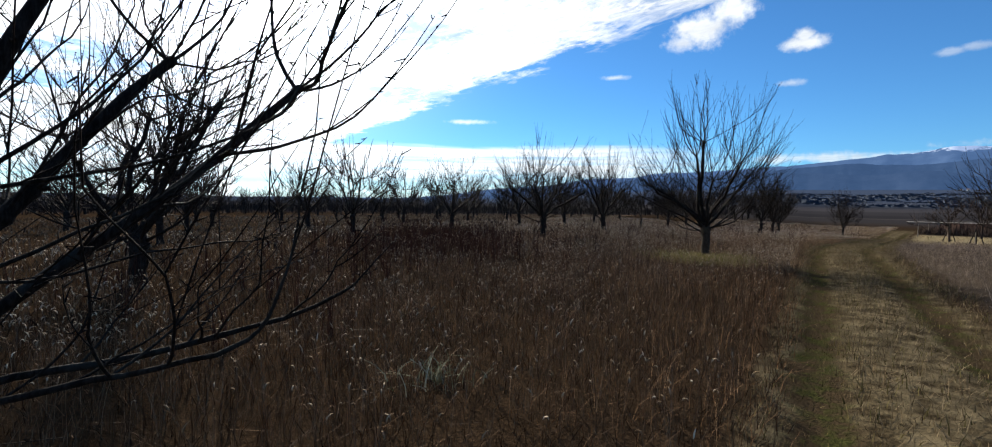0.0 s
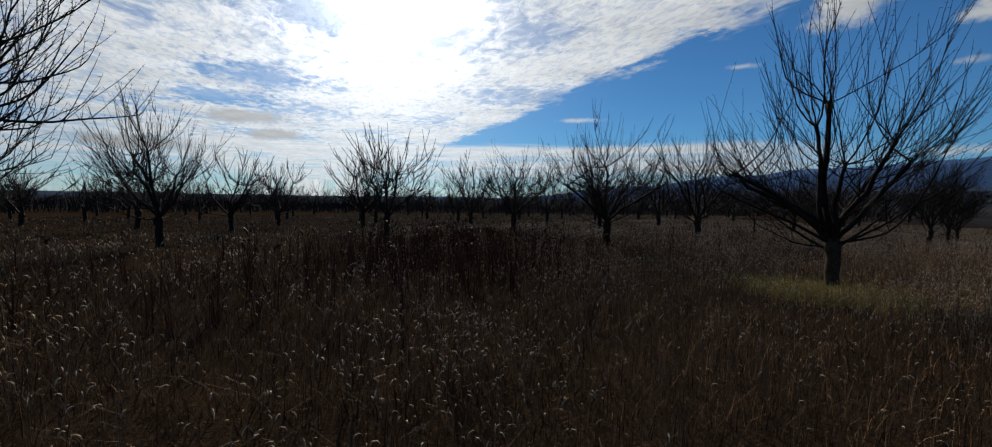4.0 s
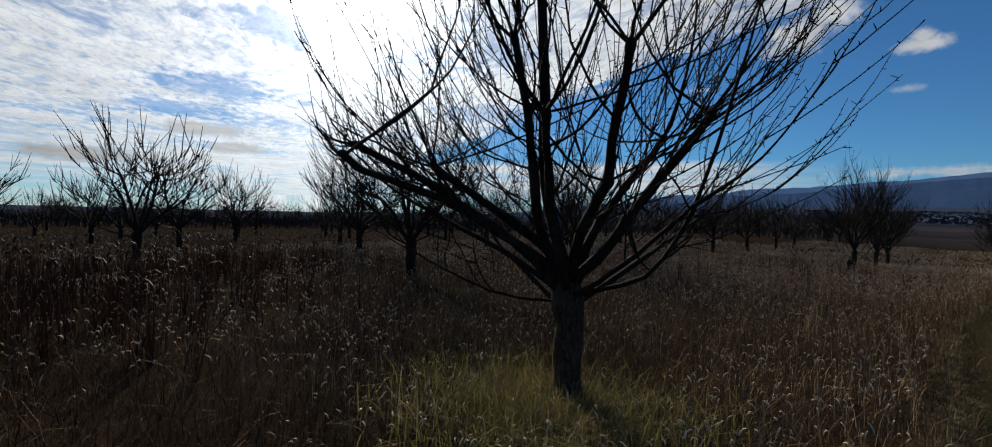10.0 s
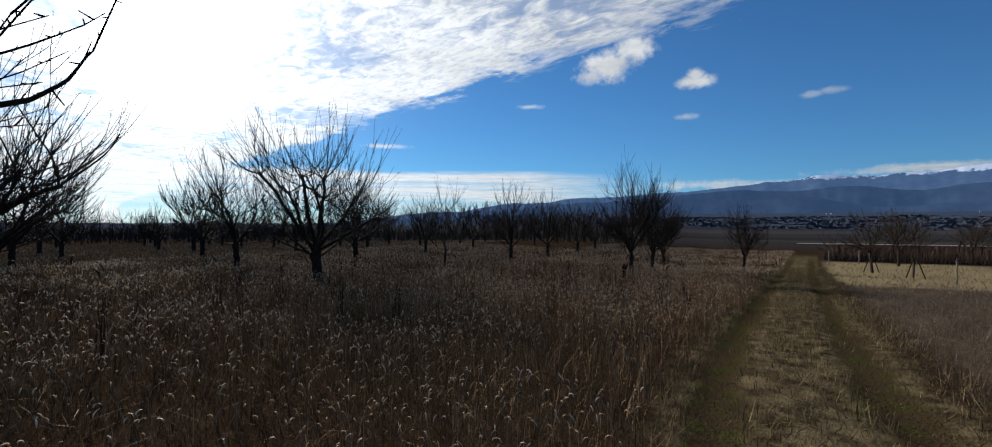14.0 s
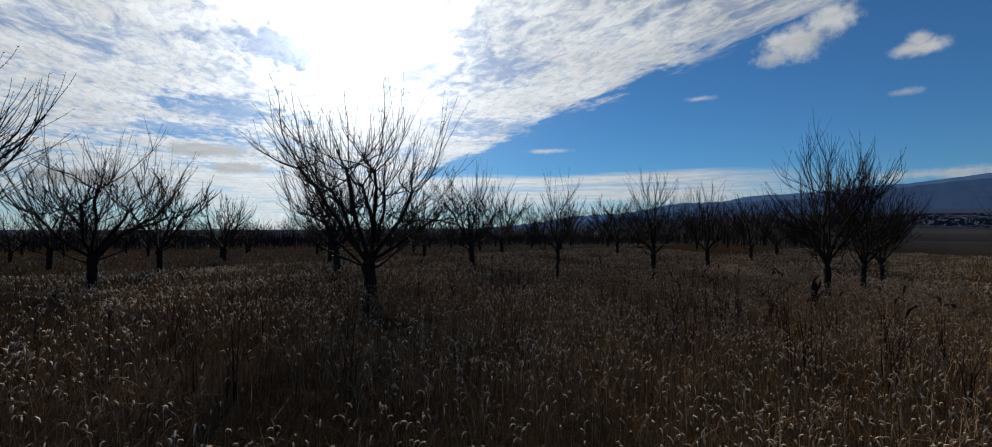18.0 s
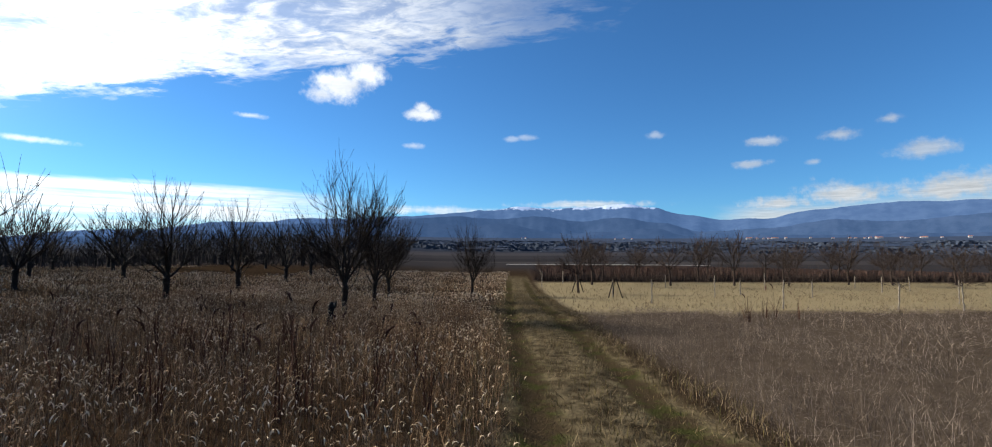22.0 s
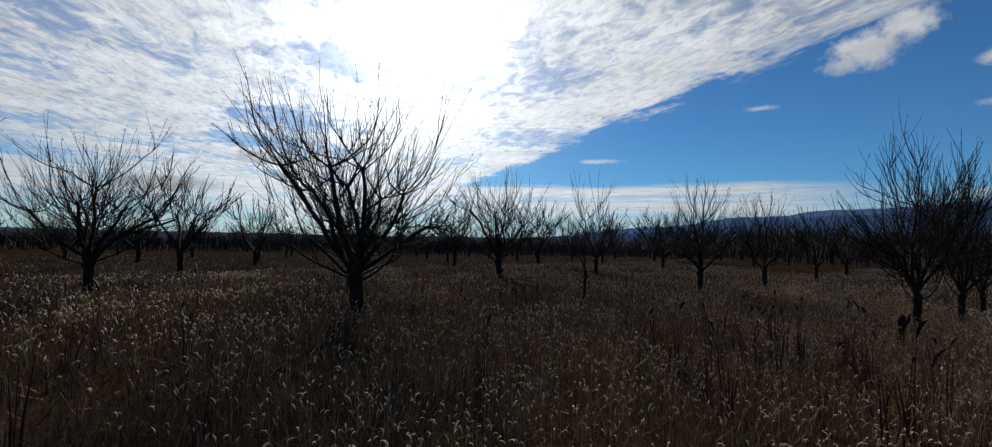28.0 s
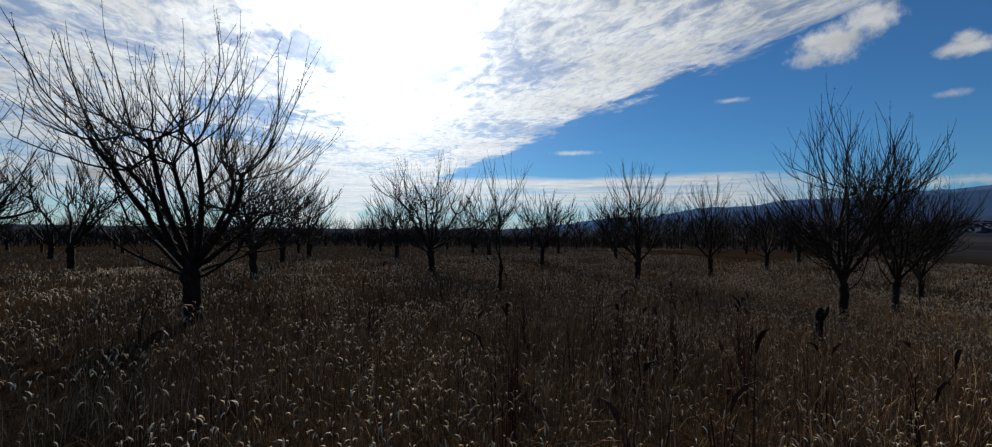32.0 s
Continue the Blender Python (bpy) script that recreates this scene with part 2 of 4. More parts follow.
def leafy(name, lo, hi, glowing=0.45, rough=0.7):
    """Dry blades: diffuse and let some light through."""
    m, g, b = material(name)
    geo = g.nodes.new("ShaderNodeNewGeometry")
    col = g.mix(g.math("POWER", geo.outputs["Random Per Island"], 1.8), (*lo, 1), (*hi, 1))
    patch = g.noise(place(g), 0.5, 3.0)
    col = g.mix(g.math("MULTIPLY", g.step(patch, 0.45, 0.68), 0.38), col, (lo[0] * 1.0, lo[1] * 0.74, lo[2] * 0.62, 1))
    g.put(b.inputs["Base Color"], col)
    b.inputs["Roughness"].default_value = rough
    b.inputs["Specular IOR Level"].default_value = 0.03
    tr = g.nodes.new("ShaderNodeBsdfTranslucent")
    g.put(tr.inputs[0], col)
    mixer = g.nodes.new("ShaderNodeMixShader")
    mixer.inputs[0].default_value = glowing
    g.links.new(b.outputs[0], mixer.inputs[1])
    g.links.new(tr.outputs[0], mixer.inputs[2])
    g.links.new(mixer.outputs[0], g.nodes["Material Output"].inputs[0])
    return m


STALK = leafy("dry_stalk", (0.130, 0.075, 0.038), (0.64, 0.455, 0.27), 0.0)
BROWN_STALK = leafy("brown_stalk", (0.072, 0.038, 0.019), (0.41, 0.26, 0.148), 0.0)
HEAD = leafy("seed_head", (0.51, 0.38, 0.235), (0.92, 0.76, 0.55), 0.03)
DULL_HEAD = leafy("dull_seed_head", (0.26, 0.18, 0.105), (0.66, 0.52, 0.36), 0.0)
STRAW_LITTER = leafy("straw_blade", (0.055, 0.030, 0.015), (0.33, 0.21, 0.115), 0.0)
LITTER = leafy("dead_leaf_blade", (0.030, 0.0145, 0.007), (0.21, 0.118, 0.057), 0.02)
DOCK = leafy("dock_seed", (0.03, 0.014, 0.010), (0.085, 0.04, 0.025), 0.05)
GREEN = leafy("short_green_grass", (0.045, 0.041, 0.014), (0.175, 0.137, 0.053), 0.12)
PALE = leafy("pale_short_grass", (0.075, 0.053, 0.028), (0.26, 0.198, 0.115), 0.10)
WEED = leafy("grey_weed", (0.034, 0.023, 0.018), (0.34, 0.27, 0.215), 0.08)
FAR_WOOD = leafy("far_twigs", (0.02, 0.015, 0.013), (0.06, 0.045, 0.037), 0.0)
PALE_LEAF = leafy("pale_leaf", (0.10, 0.11, 0.06), (0.34, 0.34, 0.24), 0.1)
# wood of the far plain, its colour pulled towards the blue haze
VALLEY = leafy("hazed_valley_wood", (0.030, 0.040, 0.058), (0.052, 0.064, 0.088), 0.0)
TUFT = leafy("tussock_green", (0.09, 0.085, 0.022), (0.38, 0.31, 0.105), 0.28)
RUST = leafy("rust_brush", (0.036, 0.021, 0.016), (0.092, 0.056, 0.042), 0.03)
CHAR = bark("charred_bark", (0.006, 0.005, 0.005), (0.022, 0.018, 0.016), (0.03, 0.027, 0.024))


def track_x(y):
    """Middle of the grassy track."""
    return 0.8 + 0.13 * max(0.0, y - 22) + 0.0004 * max(0.0, y - 22) ** 2


def ground_material():
    m, g, b = material("orchard_ground")
    p = place(g)
    x, y, z = g.split(p)
    n1 = g.noise(p, 0.35, 4.0)
    n2 = g.noise(p, 3.5, 5.0, 0.65)
    n3 = g.noise(p, 28.0, 4.0, 0.7)
    # thatch darkened below its own tone: shade between the stalks is painted in
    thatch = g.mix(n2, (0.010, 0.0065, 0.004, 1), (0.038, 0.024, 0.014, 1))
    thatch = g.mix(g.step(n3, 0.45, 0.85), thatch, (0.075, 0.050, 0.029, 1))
    # track
    bend = g.math("MAXIMUM", g.math("SUBTRACT", y, 22.0), 0.0)
    xc = g.math("ADD", g.math("ADD", 0.8, g.math("MULTIPLY", bend, 0.13)), g.math("MULTIPLY", g.math("MULTIPLY", bend, bend), 0.0004))
    wob = g.math("MULTIPLY", g.math("SUBTRACT", g.noise(p, 1.3, 3.0), 0.5), 0.5)
    off = g.math("ADD", g.math("SUBTRACT", x, xc), wob)
    a = g.math("ABSOLUTE", off)
    lane = g.step(a, 1.35, 0.95)
    rut = g.math("MULTIPLY", g.step(g.math("ABSOLUTE", g.math("SUBTRACT", a, 0.72)), 0.36, 0.12), g.step(y, 75.0, 60.0))
    grass = g.mix(g.step(n2, 0.3, 0.7), (0.022, 0.016, 0.009, 1), (0.14, 0.109, 0.062, 1))
    moss = g.mix(g.step(n2, 0.46, 0.62), (0.040, 0.028, 0.016, 1), (0.036, 0.037, 0.012, 1))
    col = g.mix(g.math("MULTIPLY", lane, g.step(y, 80.0, 65.0)), thatch, grass)
    col = g.mix(rut, col, moss)
    # grey weeds and mown strip beyond the track
    right = g.step(off, 1.2, 2.0)
    weeds = g.mix(n2, (0.028, 0.020, 0.014, 1), (0.10, 0.076, 0.053, 1))
    col = g.mix(right, col, weeds)
    mown = g.math("MULTIPLY", right, g.math("MULTIPLY", g.step(g.math("ADD", y, g.math("MULTIPLY", n1, 4.0)), 39.0, 41.5), g.step(y, 66.0, 62.0)))
    lawn = g.mix(n2, (0.125, 0.098, 0.052, 1), (0.27, 0.215, 0.125, 1))
    col = g.mix(mown, col, lawn)
    scrub = g.math("MULTIPLY", right, g.step(y, 62.0, 66.0))
    col = g.mix(scrub, col, g.mix(n2, (0.012, 0.008, 0.006, 1), (0.035, 0.022, 0.016, 1)))
    # plain beyond the orchard: field strips, distance haze painted as a blend to blue
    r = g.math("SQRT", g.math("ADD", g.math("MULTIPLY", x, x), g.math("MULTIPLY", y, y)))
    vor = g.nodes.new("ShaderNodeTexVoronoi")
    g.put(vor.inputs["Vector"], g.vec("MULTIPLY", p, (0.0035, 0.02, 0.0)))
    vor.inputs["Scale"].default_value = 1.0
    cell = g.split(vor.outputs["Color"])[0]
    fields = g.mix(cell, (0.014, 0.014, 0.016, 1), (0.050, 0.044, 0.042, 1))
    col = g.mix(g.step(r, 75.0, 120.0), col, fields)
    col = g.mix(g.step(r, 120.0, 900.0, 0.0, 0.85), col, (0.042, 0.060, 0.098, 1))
    g.put(b.inputs["Base Color"], col)
    b.inputs["Roughness"].default_value = 0.95
    b.inputs["Specular IOR Level"].default_value = 0.0
    bump(g, b, g.math("ADD", n3, n2), 0.6, 0.05)
    return m


def mountain_material(name, low, high, snow_from):
    m, g, b = material(name)
    p = place(g)
    z = g.split(p)[2]
    n = g.noise(g.vec("MULTIPLY", p, (1, 1, 0.6)), 0.011, 6.0, 0.68)
    # low and high are slope colours already tinted blue for distance haze
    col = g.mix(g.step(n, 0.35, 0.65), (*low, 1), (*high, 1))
    snow = g.step(g.math("ADD", z, g.math("MULTIPLY", g.math("SUBTRACT", n, 0.5), 150.0)), snow_from, snow_from + 16)
    col = g.mix(g.math("MULTIPLY", snow, 0.75), col, (0.62, 0.68, 0.78, 1))
    g.put(b.inputs["Base Color"], col)
    b.inputs["Roughness"].default_value = 1.0
    b.inputs["Specular IOR Level"].default_value = 0.0
    # faint blue emission stands in for the hazy air before the slopes
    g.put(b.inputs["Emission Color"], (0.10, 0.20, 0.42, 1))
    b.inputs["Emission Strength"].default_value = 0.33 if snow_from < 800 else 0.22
    return m


# ---------------------------------------------------------------- helpers for meshes
def part(name, data, mat, parent, label=""):
    """Links a mesh (verts, faces) or a bmesh as one object under a thing."""
    if isinstance(data, bmesh.types.BMesh):
        me = bpy.data.meshes.new(name)
        data.to_mesh(me)
        data.free()
    elif isinstance(data, bpy.types.Mesh):
        me = data
    else:
        me = mesh_of(name, *data)
    if mat and not me.materials:
        me.materials.append(mat)
    ob = new(name, me)
    ob.parent = parent
    if label:
        ob["label"] = label
    return ob


def mesh_of(name, verts, faces, smooth=True):
    me = bpy.data.meshes.new(name)
    me.from_pydata([tuple(v) for v in verts], [], faces)
    if smooth:
        me.polygons.foreach_set("use_smooth", [True] * len(me.polygons))
    return me


def quads_mesh(name, verts, quads, mat_index=None, smooth=False):
    """A mesh straight from arrays of vertices and quads."""
    me = bpy.data.meshes.new(name)
    nv, nq = len(verts), len(quads)
    me.vertices.add(nv)
    me.vertices.foreach_set("co", np.asarray(verts, np.float32).ravel())
    me.loops.add(nq * 4)
    me.loops.foreach_set("vertex_index", np.asarray(quads, np.int32).ravel())
    me.polygons.add(nq)
    me.polygons.foreach_set("loop_start", np.arange(nq, dtype=np.int32) * 4)
    if mat_index is not None:
        me.polygons.foreach_set("material_index", np.asarray(mat_index, np.int32))
    me.polygons.foreach_set("use_smooth", np.full(nq, smooth))
    me.update(calc_edges=True)
    return me


# ---------------------------------------------------------------- ground
def hills(x, y):
    """Height of the land: level orchard, plain rising far away."""
    r = math.hypot(x, y)
    far = max(0.0, r - 160) / 3500
    side = min(1.0, max(0.0, (38.0 - abs(math.degrees(math.atan2(-x, y)) + 25.0) + 25.0) / 25.0))
    return 118 * far ** 1.25 * (0.12 + 0.88 * side) if far > 0 else 0.0


def fall(x, y):
    """The field falls gently away beyond the turn of the track, most of it on the valley side, and a little to the west."""
    return min(0.6, 0.016 * max(0.0, -x - 15.0)) + min(0.036, max(0.0, 0.037 + 0.0016 * x)) * min(max(0.0, y - 24.0), 26.5)


def ground_height(x, y):
    h = hills(x, y) - fall(x, y)
    if abs(x) < 90 and -40 < y < 140:
        h += 0.035 * noise.noise((x * 0.9, y * 0.9, 0.3)) + 0.05 * noise.noise((x * 0.23, y * 0.23, 4.1))
        h -= 0.12 * math.exp(-((x + 2.7) ** 2 + (y - 15.2) ** 2) / 3.0)
        o = x - track_x(y)
        if abs(o) < 2:
            h -= 0.05 * math.exp(-((abs(o) - 0.72) / 0.24) ** 2)
    return h


def make_ground():
    def axis(lo, hi, fine, first):
        c = list(np.arange(lo, hi + 1e-6, fine))
        s, v = first, hi
        while v < 4700:
            v += s
            s *= 1.16
            c.append(min(v, 4800))
        s, v = first, lo
        while v > -4700:
            v -= s
            s *= 1.16
            c.insert(0, max(v, -4800))
        return c
    xs, ys = axis(-9, 7, 0.16, 0.3), axis(-1, 38, 0.25, 0.4)
    verts = [(x, y, ground_height(x, y)) for y in ys for x in xs]
    w = len(xs)
    quads = [(j * w + i, j * w + i + 1, (j + 1) * w + i + 1, (j + 1) * w + i) for j in range(len(ys) - 1) for i in range(w - 1)]
    me = quads_mesh("ground", verts, quads, smooth=True)
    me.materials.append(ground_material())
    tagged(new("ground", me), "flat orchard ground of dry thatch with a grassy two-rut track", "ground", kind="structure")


make_ground()


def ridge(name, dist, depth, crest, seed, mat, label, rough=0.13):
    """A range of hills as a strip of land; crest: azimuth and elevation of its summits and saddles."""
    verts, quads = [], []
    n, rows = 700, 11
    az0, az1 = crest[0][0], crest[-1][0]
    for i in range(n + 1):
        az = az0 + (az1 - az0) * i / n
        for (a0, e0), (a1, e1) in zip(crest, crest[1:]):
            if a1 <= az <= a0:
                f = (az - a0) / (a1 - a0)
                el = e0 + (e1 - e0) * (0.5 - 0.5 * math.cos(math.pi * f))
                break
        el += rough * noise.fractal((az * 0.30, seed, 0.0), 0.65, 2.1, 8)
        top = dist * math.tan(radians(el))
        for k in range(rows):
            f = k / (rows - 1)
            r = dist - depth * (1 - f)
            low = -30.0
            h = low + (top - low) * f ** 1.15
            if 0 < k < rows - 1:
                h += 0.11 * top * math.sin(math.pi * f) * noise.fractal((az * 0.24, f * 1.6 + seed, 2.0), 0.9, 2.0, 5)
            d = heading(az, 0)
            verts.append((d.x * r, d.y * r, h))
    for i in range(n):
        for k in range(rows - 1):
            a = i * rows + k
            quads.append((a, a + 1, a + rows + 1, a + rows))
    me = quads_mesh(name, verts, quads, smooth=True)
    me.materials.append(mat)
    return tagged(new(name, me), label, "mountain", kind="structure")


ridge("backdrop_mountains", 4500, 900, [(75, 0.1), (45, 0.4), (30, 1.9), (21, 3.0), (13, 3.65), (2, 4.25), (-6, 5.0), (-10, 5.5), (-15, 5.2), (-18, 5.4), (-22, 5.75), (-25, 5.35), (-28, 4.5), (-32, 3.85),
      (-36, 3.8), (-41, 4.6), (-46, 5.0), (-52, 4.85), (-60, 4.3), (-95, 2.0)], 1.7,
      mountain_material("far_mountain", (0.02, 0.032, 0.06), (0.035, 0.052, 0.085), 404.0), "long mountain range painted haze-blue with snow on its crest")
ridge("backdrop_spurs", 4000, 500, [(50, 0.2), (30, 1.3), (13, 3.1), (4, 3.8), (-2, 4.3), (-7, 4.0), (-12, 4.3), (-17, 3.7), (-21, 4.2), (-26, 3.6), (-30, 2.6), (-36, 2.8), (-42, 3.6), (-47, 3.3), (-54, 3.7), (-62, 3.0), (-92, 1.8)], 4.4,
      mountain_material("mountain_spur", (0.014, 0.024, 0.045), (0.028, 0.041, 0.068), 900.0), "wooded spurs painted blue-grey for haze below the snowy crest", 0.12)
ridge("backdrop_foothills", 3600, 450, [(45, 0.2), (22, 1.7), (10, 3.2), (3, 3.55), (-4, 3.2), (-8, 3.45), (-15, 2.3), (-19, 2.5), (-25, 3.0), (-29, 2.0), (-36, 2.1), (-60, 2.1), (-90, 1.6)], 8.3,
      mountain_material("foothill", (0.010, 0.016, 0.030), (0.022, 0.030, 0.048), 900.0), "wooded foothills painted dark blue for haze before the mountains", 0.10)


# ---------------------------------------------------------------- trees
class Tubes:
    """Collects tapered tubes as quads."""

    def __init__(self):
        self.verts, self.quads = [], []

    def add(self, pts, radii, sides):
        base = len(self.verts)
        m = len(pts)
        prev = None
        for i in range(m):
            d = (pts[min(i + 1, m - 1)] - pts[max(i - 1, 0)]).normalized()
            if prev is None:
                s = d.cross(Vector((0.31, 0.17, 0.93)))
                if s.length < 1e-3:
                    s = d.cross(Vector((1, 0, 0)))
            else:
                s = prev - d * prev.dot(d)
            s.normalize()
            prev = s
            t = d.cross(s)
            for k in range(sides):
                a = 2 * math.pi * k / sides
                self.verts.append(pts[i] + (s * math.cos(a) + t * math.sin(a)) * radii[i])
        for i in range(m - 1):
            for k in range(sides):
                a, b = base + i * sides + k, base + i * sides + (k + 1) % sides
                self.quads.append((a, b, b + sides, a + sides))

    def mesh(self, name, mat):
        me = quads_mesh(name, [tuple(v) for v in self.verts], self.quads, smooth=True)
        me.materials.append(mat)
        return me


def bough(rng, start, way, length, steps, up, wiggle, kink=0.0):
    """A wandering line that bends upwards."""
    pts, p, d = [start.copy()], start.copy(), way.normalized()
    for _ in range(steps):
        k = wiggle * (2.6 if rng.random() < kink else 1.0)
        d = d + Vector((rng.gauss(0, k), rng.gauss(0, k), rng.gauss(0, k) + up))
        d.normalize()
        p = p + d * (length / steps)
        pts.append(p.copy())
    return pts


def taper(r0, r1, n, power=1.0):
    return [r1 + (r0 - r1) * (1 - i / (n - 1)) ** power for i in range(n)]


def make_tree(seed, height=5.0, spread=2.4, limbs=8, trunk=0.72, girth=0.12, shoots=1.0, near=True, label="", stem=None, thin=None, ways=(), fine=1.0, low_arms=3, knuckle=0.47, mains=(38, 66)):
    """A bare pruned fruit tree with its foot at the origin: limbs that rise to pruned knuckles, side arms that dip and
    sweep up again, upright shoots with buds. ways: limbs of their own (azimuth, elevation, upturn, thickness, length)."""
    rng = random.Random(seed)
    root = new("fruit_tree")
    tagged(root, label, "tree", group="orchard trees")
    k = height / 5.0
    tube = Tubes()
    lean = Vector((rng.uniform(-0.08, 0.08), rng.uniform(-0.08, 0.08), 0))
    n = 9
    pts = [Vector((0, 0, -0.08)) + (lean + Vector((0, 0, 1))) * ((trunk + 0.08) * i / (n - 1)) + Vector((0.012 * math.sin(i * 1.7 + seed), 0.012 * math.cos(i * 2.3 + seed), 0)) for i in range(n)]
    radii = [girth * (1.35 if i == 0 else 1.12 if i == 1 else 0.97 + 0.05 * math.sin(i * 2.1 + seed)) * (1.0 if i < n - 2 else 1.14) for i in range(n)]
    tube.add(pts, radii, 12 if near else 6)
    top = pts[-1]
    tube.add([top - Vector((0, 0, 0.05)), top + Vector((0, 0, 0.07)), top + Vector((0, 0, 0.14))], [girth * 1.10, girth * 0.85, girth * 0.2], 12 if near else 6)
    # stems given no bark of their own take the one darkened for backlight
    part("trunk", tube.mesh("trunk", stem or BACKLIT_BARK), None, root, "grey bark stem")
    thick_arm, thick_shoot = (0.0135 * fine, 0.0062 * fine) if near else (0.020 * fine, 0.0145 * fine)

    def inside(p, free=0.0):
        q = math.hypot(p.x, p.y)
        return q < spread * min(1.0, 0.62 + 0.55 * p.z / height) + free * 0.4 and p.z < height * (1 - 0.20 * min(1.0, q / spread) ** 2) + free

    def grown(at, way, length, steps, up, wiggle, free=0.0, kink=0.0):
        line = bough(rng, at, way, length, steps, up, wiggle, kink)
        for _ in range(5):
            if inside(line[-1], free):
                return line
            length *= 0.72
            line = bough(rng, at, way, length, steps, up, wiggle, kink)
        return line if length > 0.12 else line[:2]

    def buds(spray, line, step, size):
        for a, b in zip(line, line[1:]):
            for _ in range(int((b - a).length / step + rng.random())):
                at = a.lerp(b, rng.random())
                way = Vector((rng.gauss(0, 1), rng.gauss(0, 1), rng.gauss(0.45, 0.7))).normalized()
                s = size * rng.choice((0.6, 0.8, 1.0, 1.0, 1.9))
                spray.add([at, at + way * s], [0.0050 * fine, 0.0030 * fine], 3)

    def outward(p):
        v = Vector((p.x, p.y, 0.35 * (p.z - trunk)))
        return v.normalized() if v.length > 1e-3 else Vector((0, 0, 1))

    def shoot(spray, at, along, length):
        fan = (at - Vector((0, 0, trunk + 0.12 * height))).normalized()
        way = Vector((0, 0, rng.uniform(0.15, 0.6))) + fan * rng.uniform(0.3, 0.8) + along * rng.uniform(0.0, 0.5) + Vector((rng.gauss(0, 0.30), rng.gauss(0, 0.30), rng.gauss(0, 0.15)))
        free = rng.uniform(0.1, 0.45) if rng.random() < 0.25 else 0.0
        st = (5 if length > 0.5 else 3) if near else 2
        line = grown(at, way, length, st, 0.06, 0.06, free)
        r = thick_shoot * (0.75 + 0.35 * min(1.2, length))
        spray.add(line, taper(r, r * 0.42, len(line)), 3)
        if near:
            buds(spray, line, 0.075, 0.024)

    def arm(wood, spray, at, way, length, radius, up, dense=1.0):
        st = 9 if near else 4
        line = grown(at, way, length, st, up, 0.085 if near else 0.10, 0.0, 0.15)
        rad = taper(radius, radius * 0.34, len(line), 0.9)
        (wood if near else spray).add(line, rad, 6 if near else 3)
        if near:
            buds(spray, line, 0.11, 0.03)
        step = (0.135 if near else 0.26) / (shoots * dense)
        total = sum((b - a).length for a, b in zip(line, line[1:]))
        for _ in range(int(total / step + rng.random())):
            f = rng.uniform(0.1, 1.0) * (len(line) - 1)
            j = min(int(f), len(line) - 2)
            shoot(spray, line[j].lerp(line[j + 1], f - j), (line[j + 1] - line[j]).normalized(), k * rng.choice((0.12, 0.2, 0.35, 0.55, 0.8, 1.15)) * rng.uniform(0.8, 1.25))
        shoot(spray, line[-1], (line[-1] - line[-2]).normalized() * 1.5, k * rng.uniform(0.35, 0.8))

    plan = list(ways)
    first = rng.uniform(0, 360)
    leaders = 1 if limbs < 7 else 2
    for i in range(limbs):
        if i < leaders:
            plan.append((rng.uniform(0, 360), rng.uniform(72, 84), 0.004, rng.uniform(0.40, 0.48), height * rng.uniform(knuckle, knuckle + 0.12) - trunk))
        else:
            el = rng.uniform(*mains)
            rise = height * rng.uniform(knuckle - 0.14, knuckle + 0.07) - trunk
            plan.append((first + 360 * (i - leaders) / max(1, limbs - leaders) + rng.gauss(0, 13), el, 0.022, rng.uniform(0.34, 0.46), min(rise / math.sin(radians(el + 7)), spread * 0.72 / math.cos(radians(el + 7)))))
    for i in range(low_arms):
        plan.append((first + 40 + 360 * i / low_arms + rng.gauss(0, 25), rng.uniform(-4, 22), 0.085, rng.uniform(0.16, 0.22), spread * rng.uniform(0.85, 1.1)))
    for az, el, up, thick, reach in plan:
        a, e = radians(az), radians(el)
        way = Vector((math.cos(a) * math.cos(e), math.sin(a) * math.cos(e), math.sin(e)))
        wood, spray = Tubes(), Tubes()
        low = thick < 0.25
        foot = top + Vector((way.x, way.y, 0)) * girth * 0.45 + Vector((0, 0, rng.uniform(-0.16, 0.0) if low else rng.uniform(-0.06, 0.12)))
        steps = 12 if near else 6
        line = bough(rng, foot, way, reach, steps, up, 0.06 if near else 0.08, 0.3)
        r0 = girth * thick
        r1 = max(0.008, r0 * 0.28) if low else r0 * 0.60
        rad = [q * (1 + 0.10 * rng.uniform(-1, 1)) for q in taper(r0, r1, steps + 1, 0.9)]
        wood.add(line, rad, 9 if near else 4)
        tip = (line[-1] - line[-2]).normalized()
        if low:
            for _ in range(5 if near else 3):
                f = rng.uniform(0.35, 0.95) * steps
                j = min(int(f), steps - 1)
                side = Vector((-way.y, way.x, 0)) * rng.choice((-1, 1))
                arm(wood, spray, line[j].lerp(line[j + 1], f - j), tip * 0.4 + side * rng.uniform(0.3, 0.9) + Vector((0, 0, rng.uniform(-0.1, 0.5))), k * rng.uniform(0.5, 1.0), thick_arm * 0.75, 0.09, 0.8)
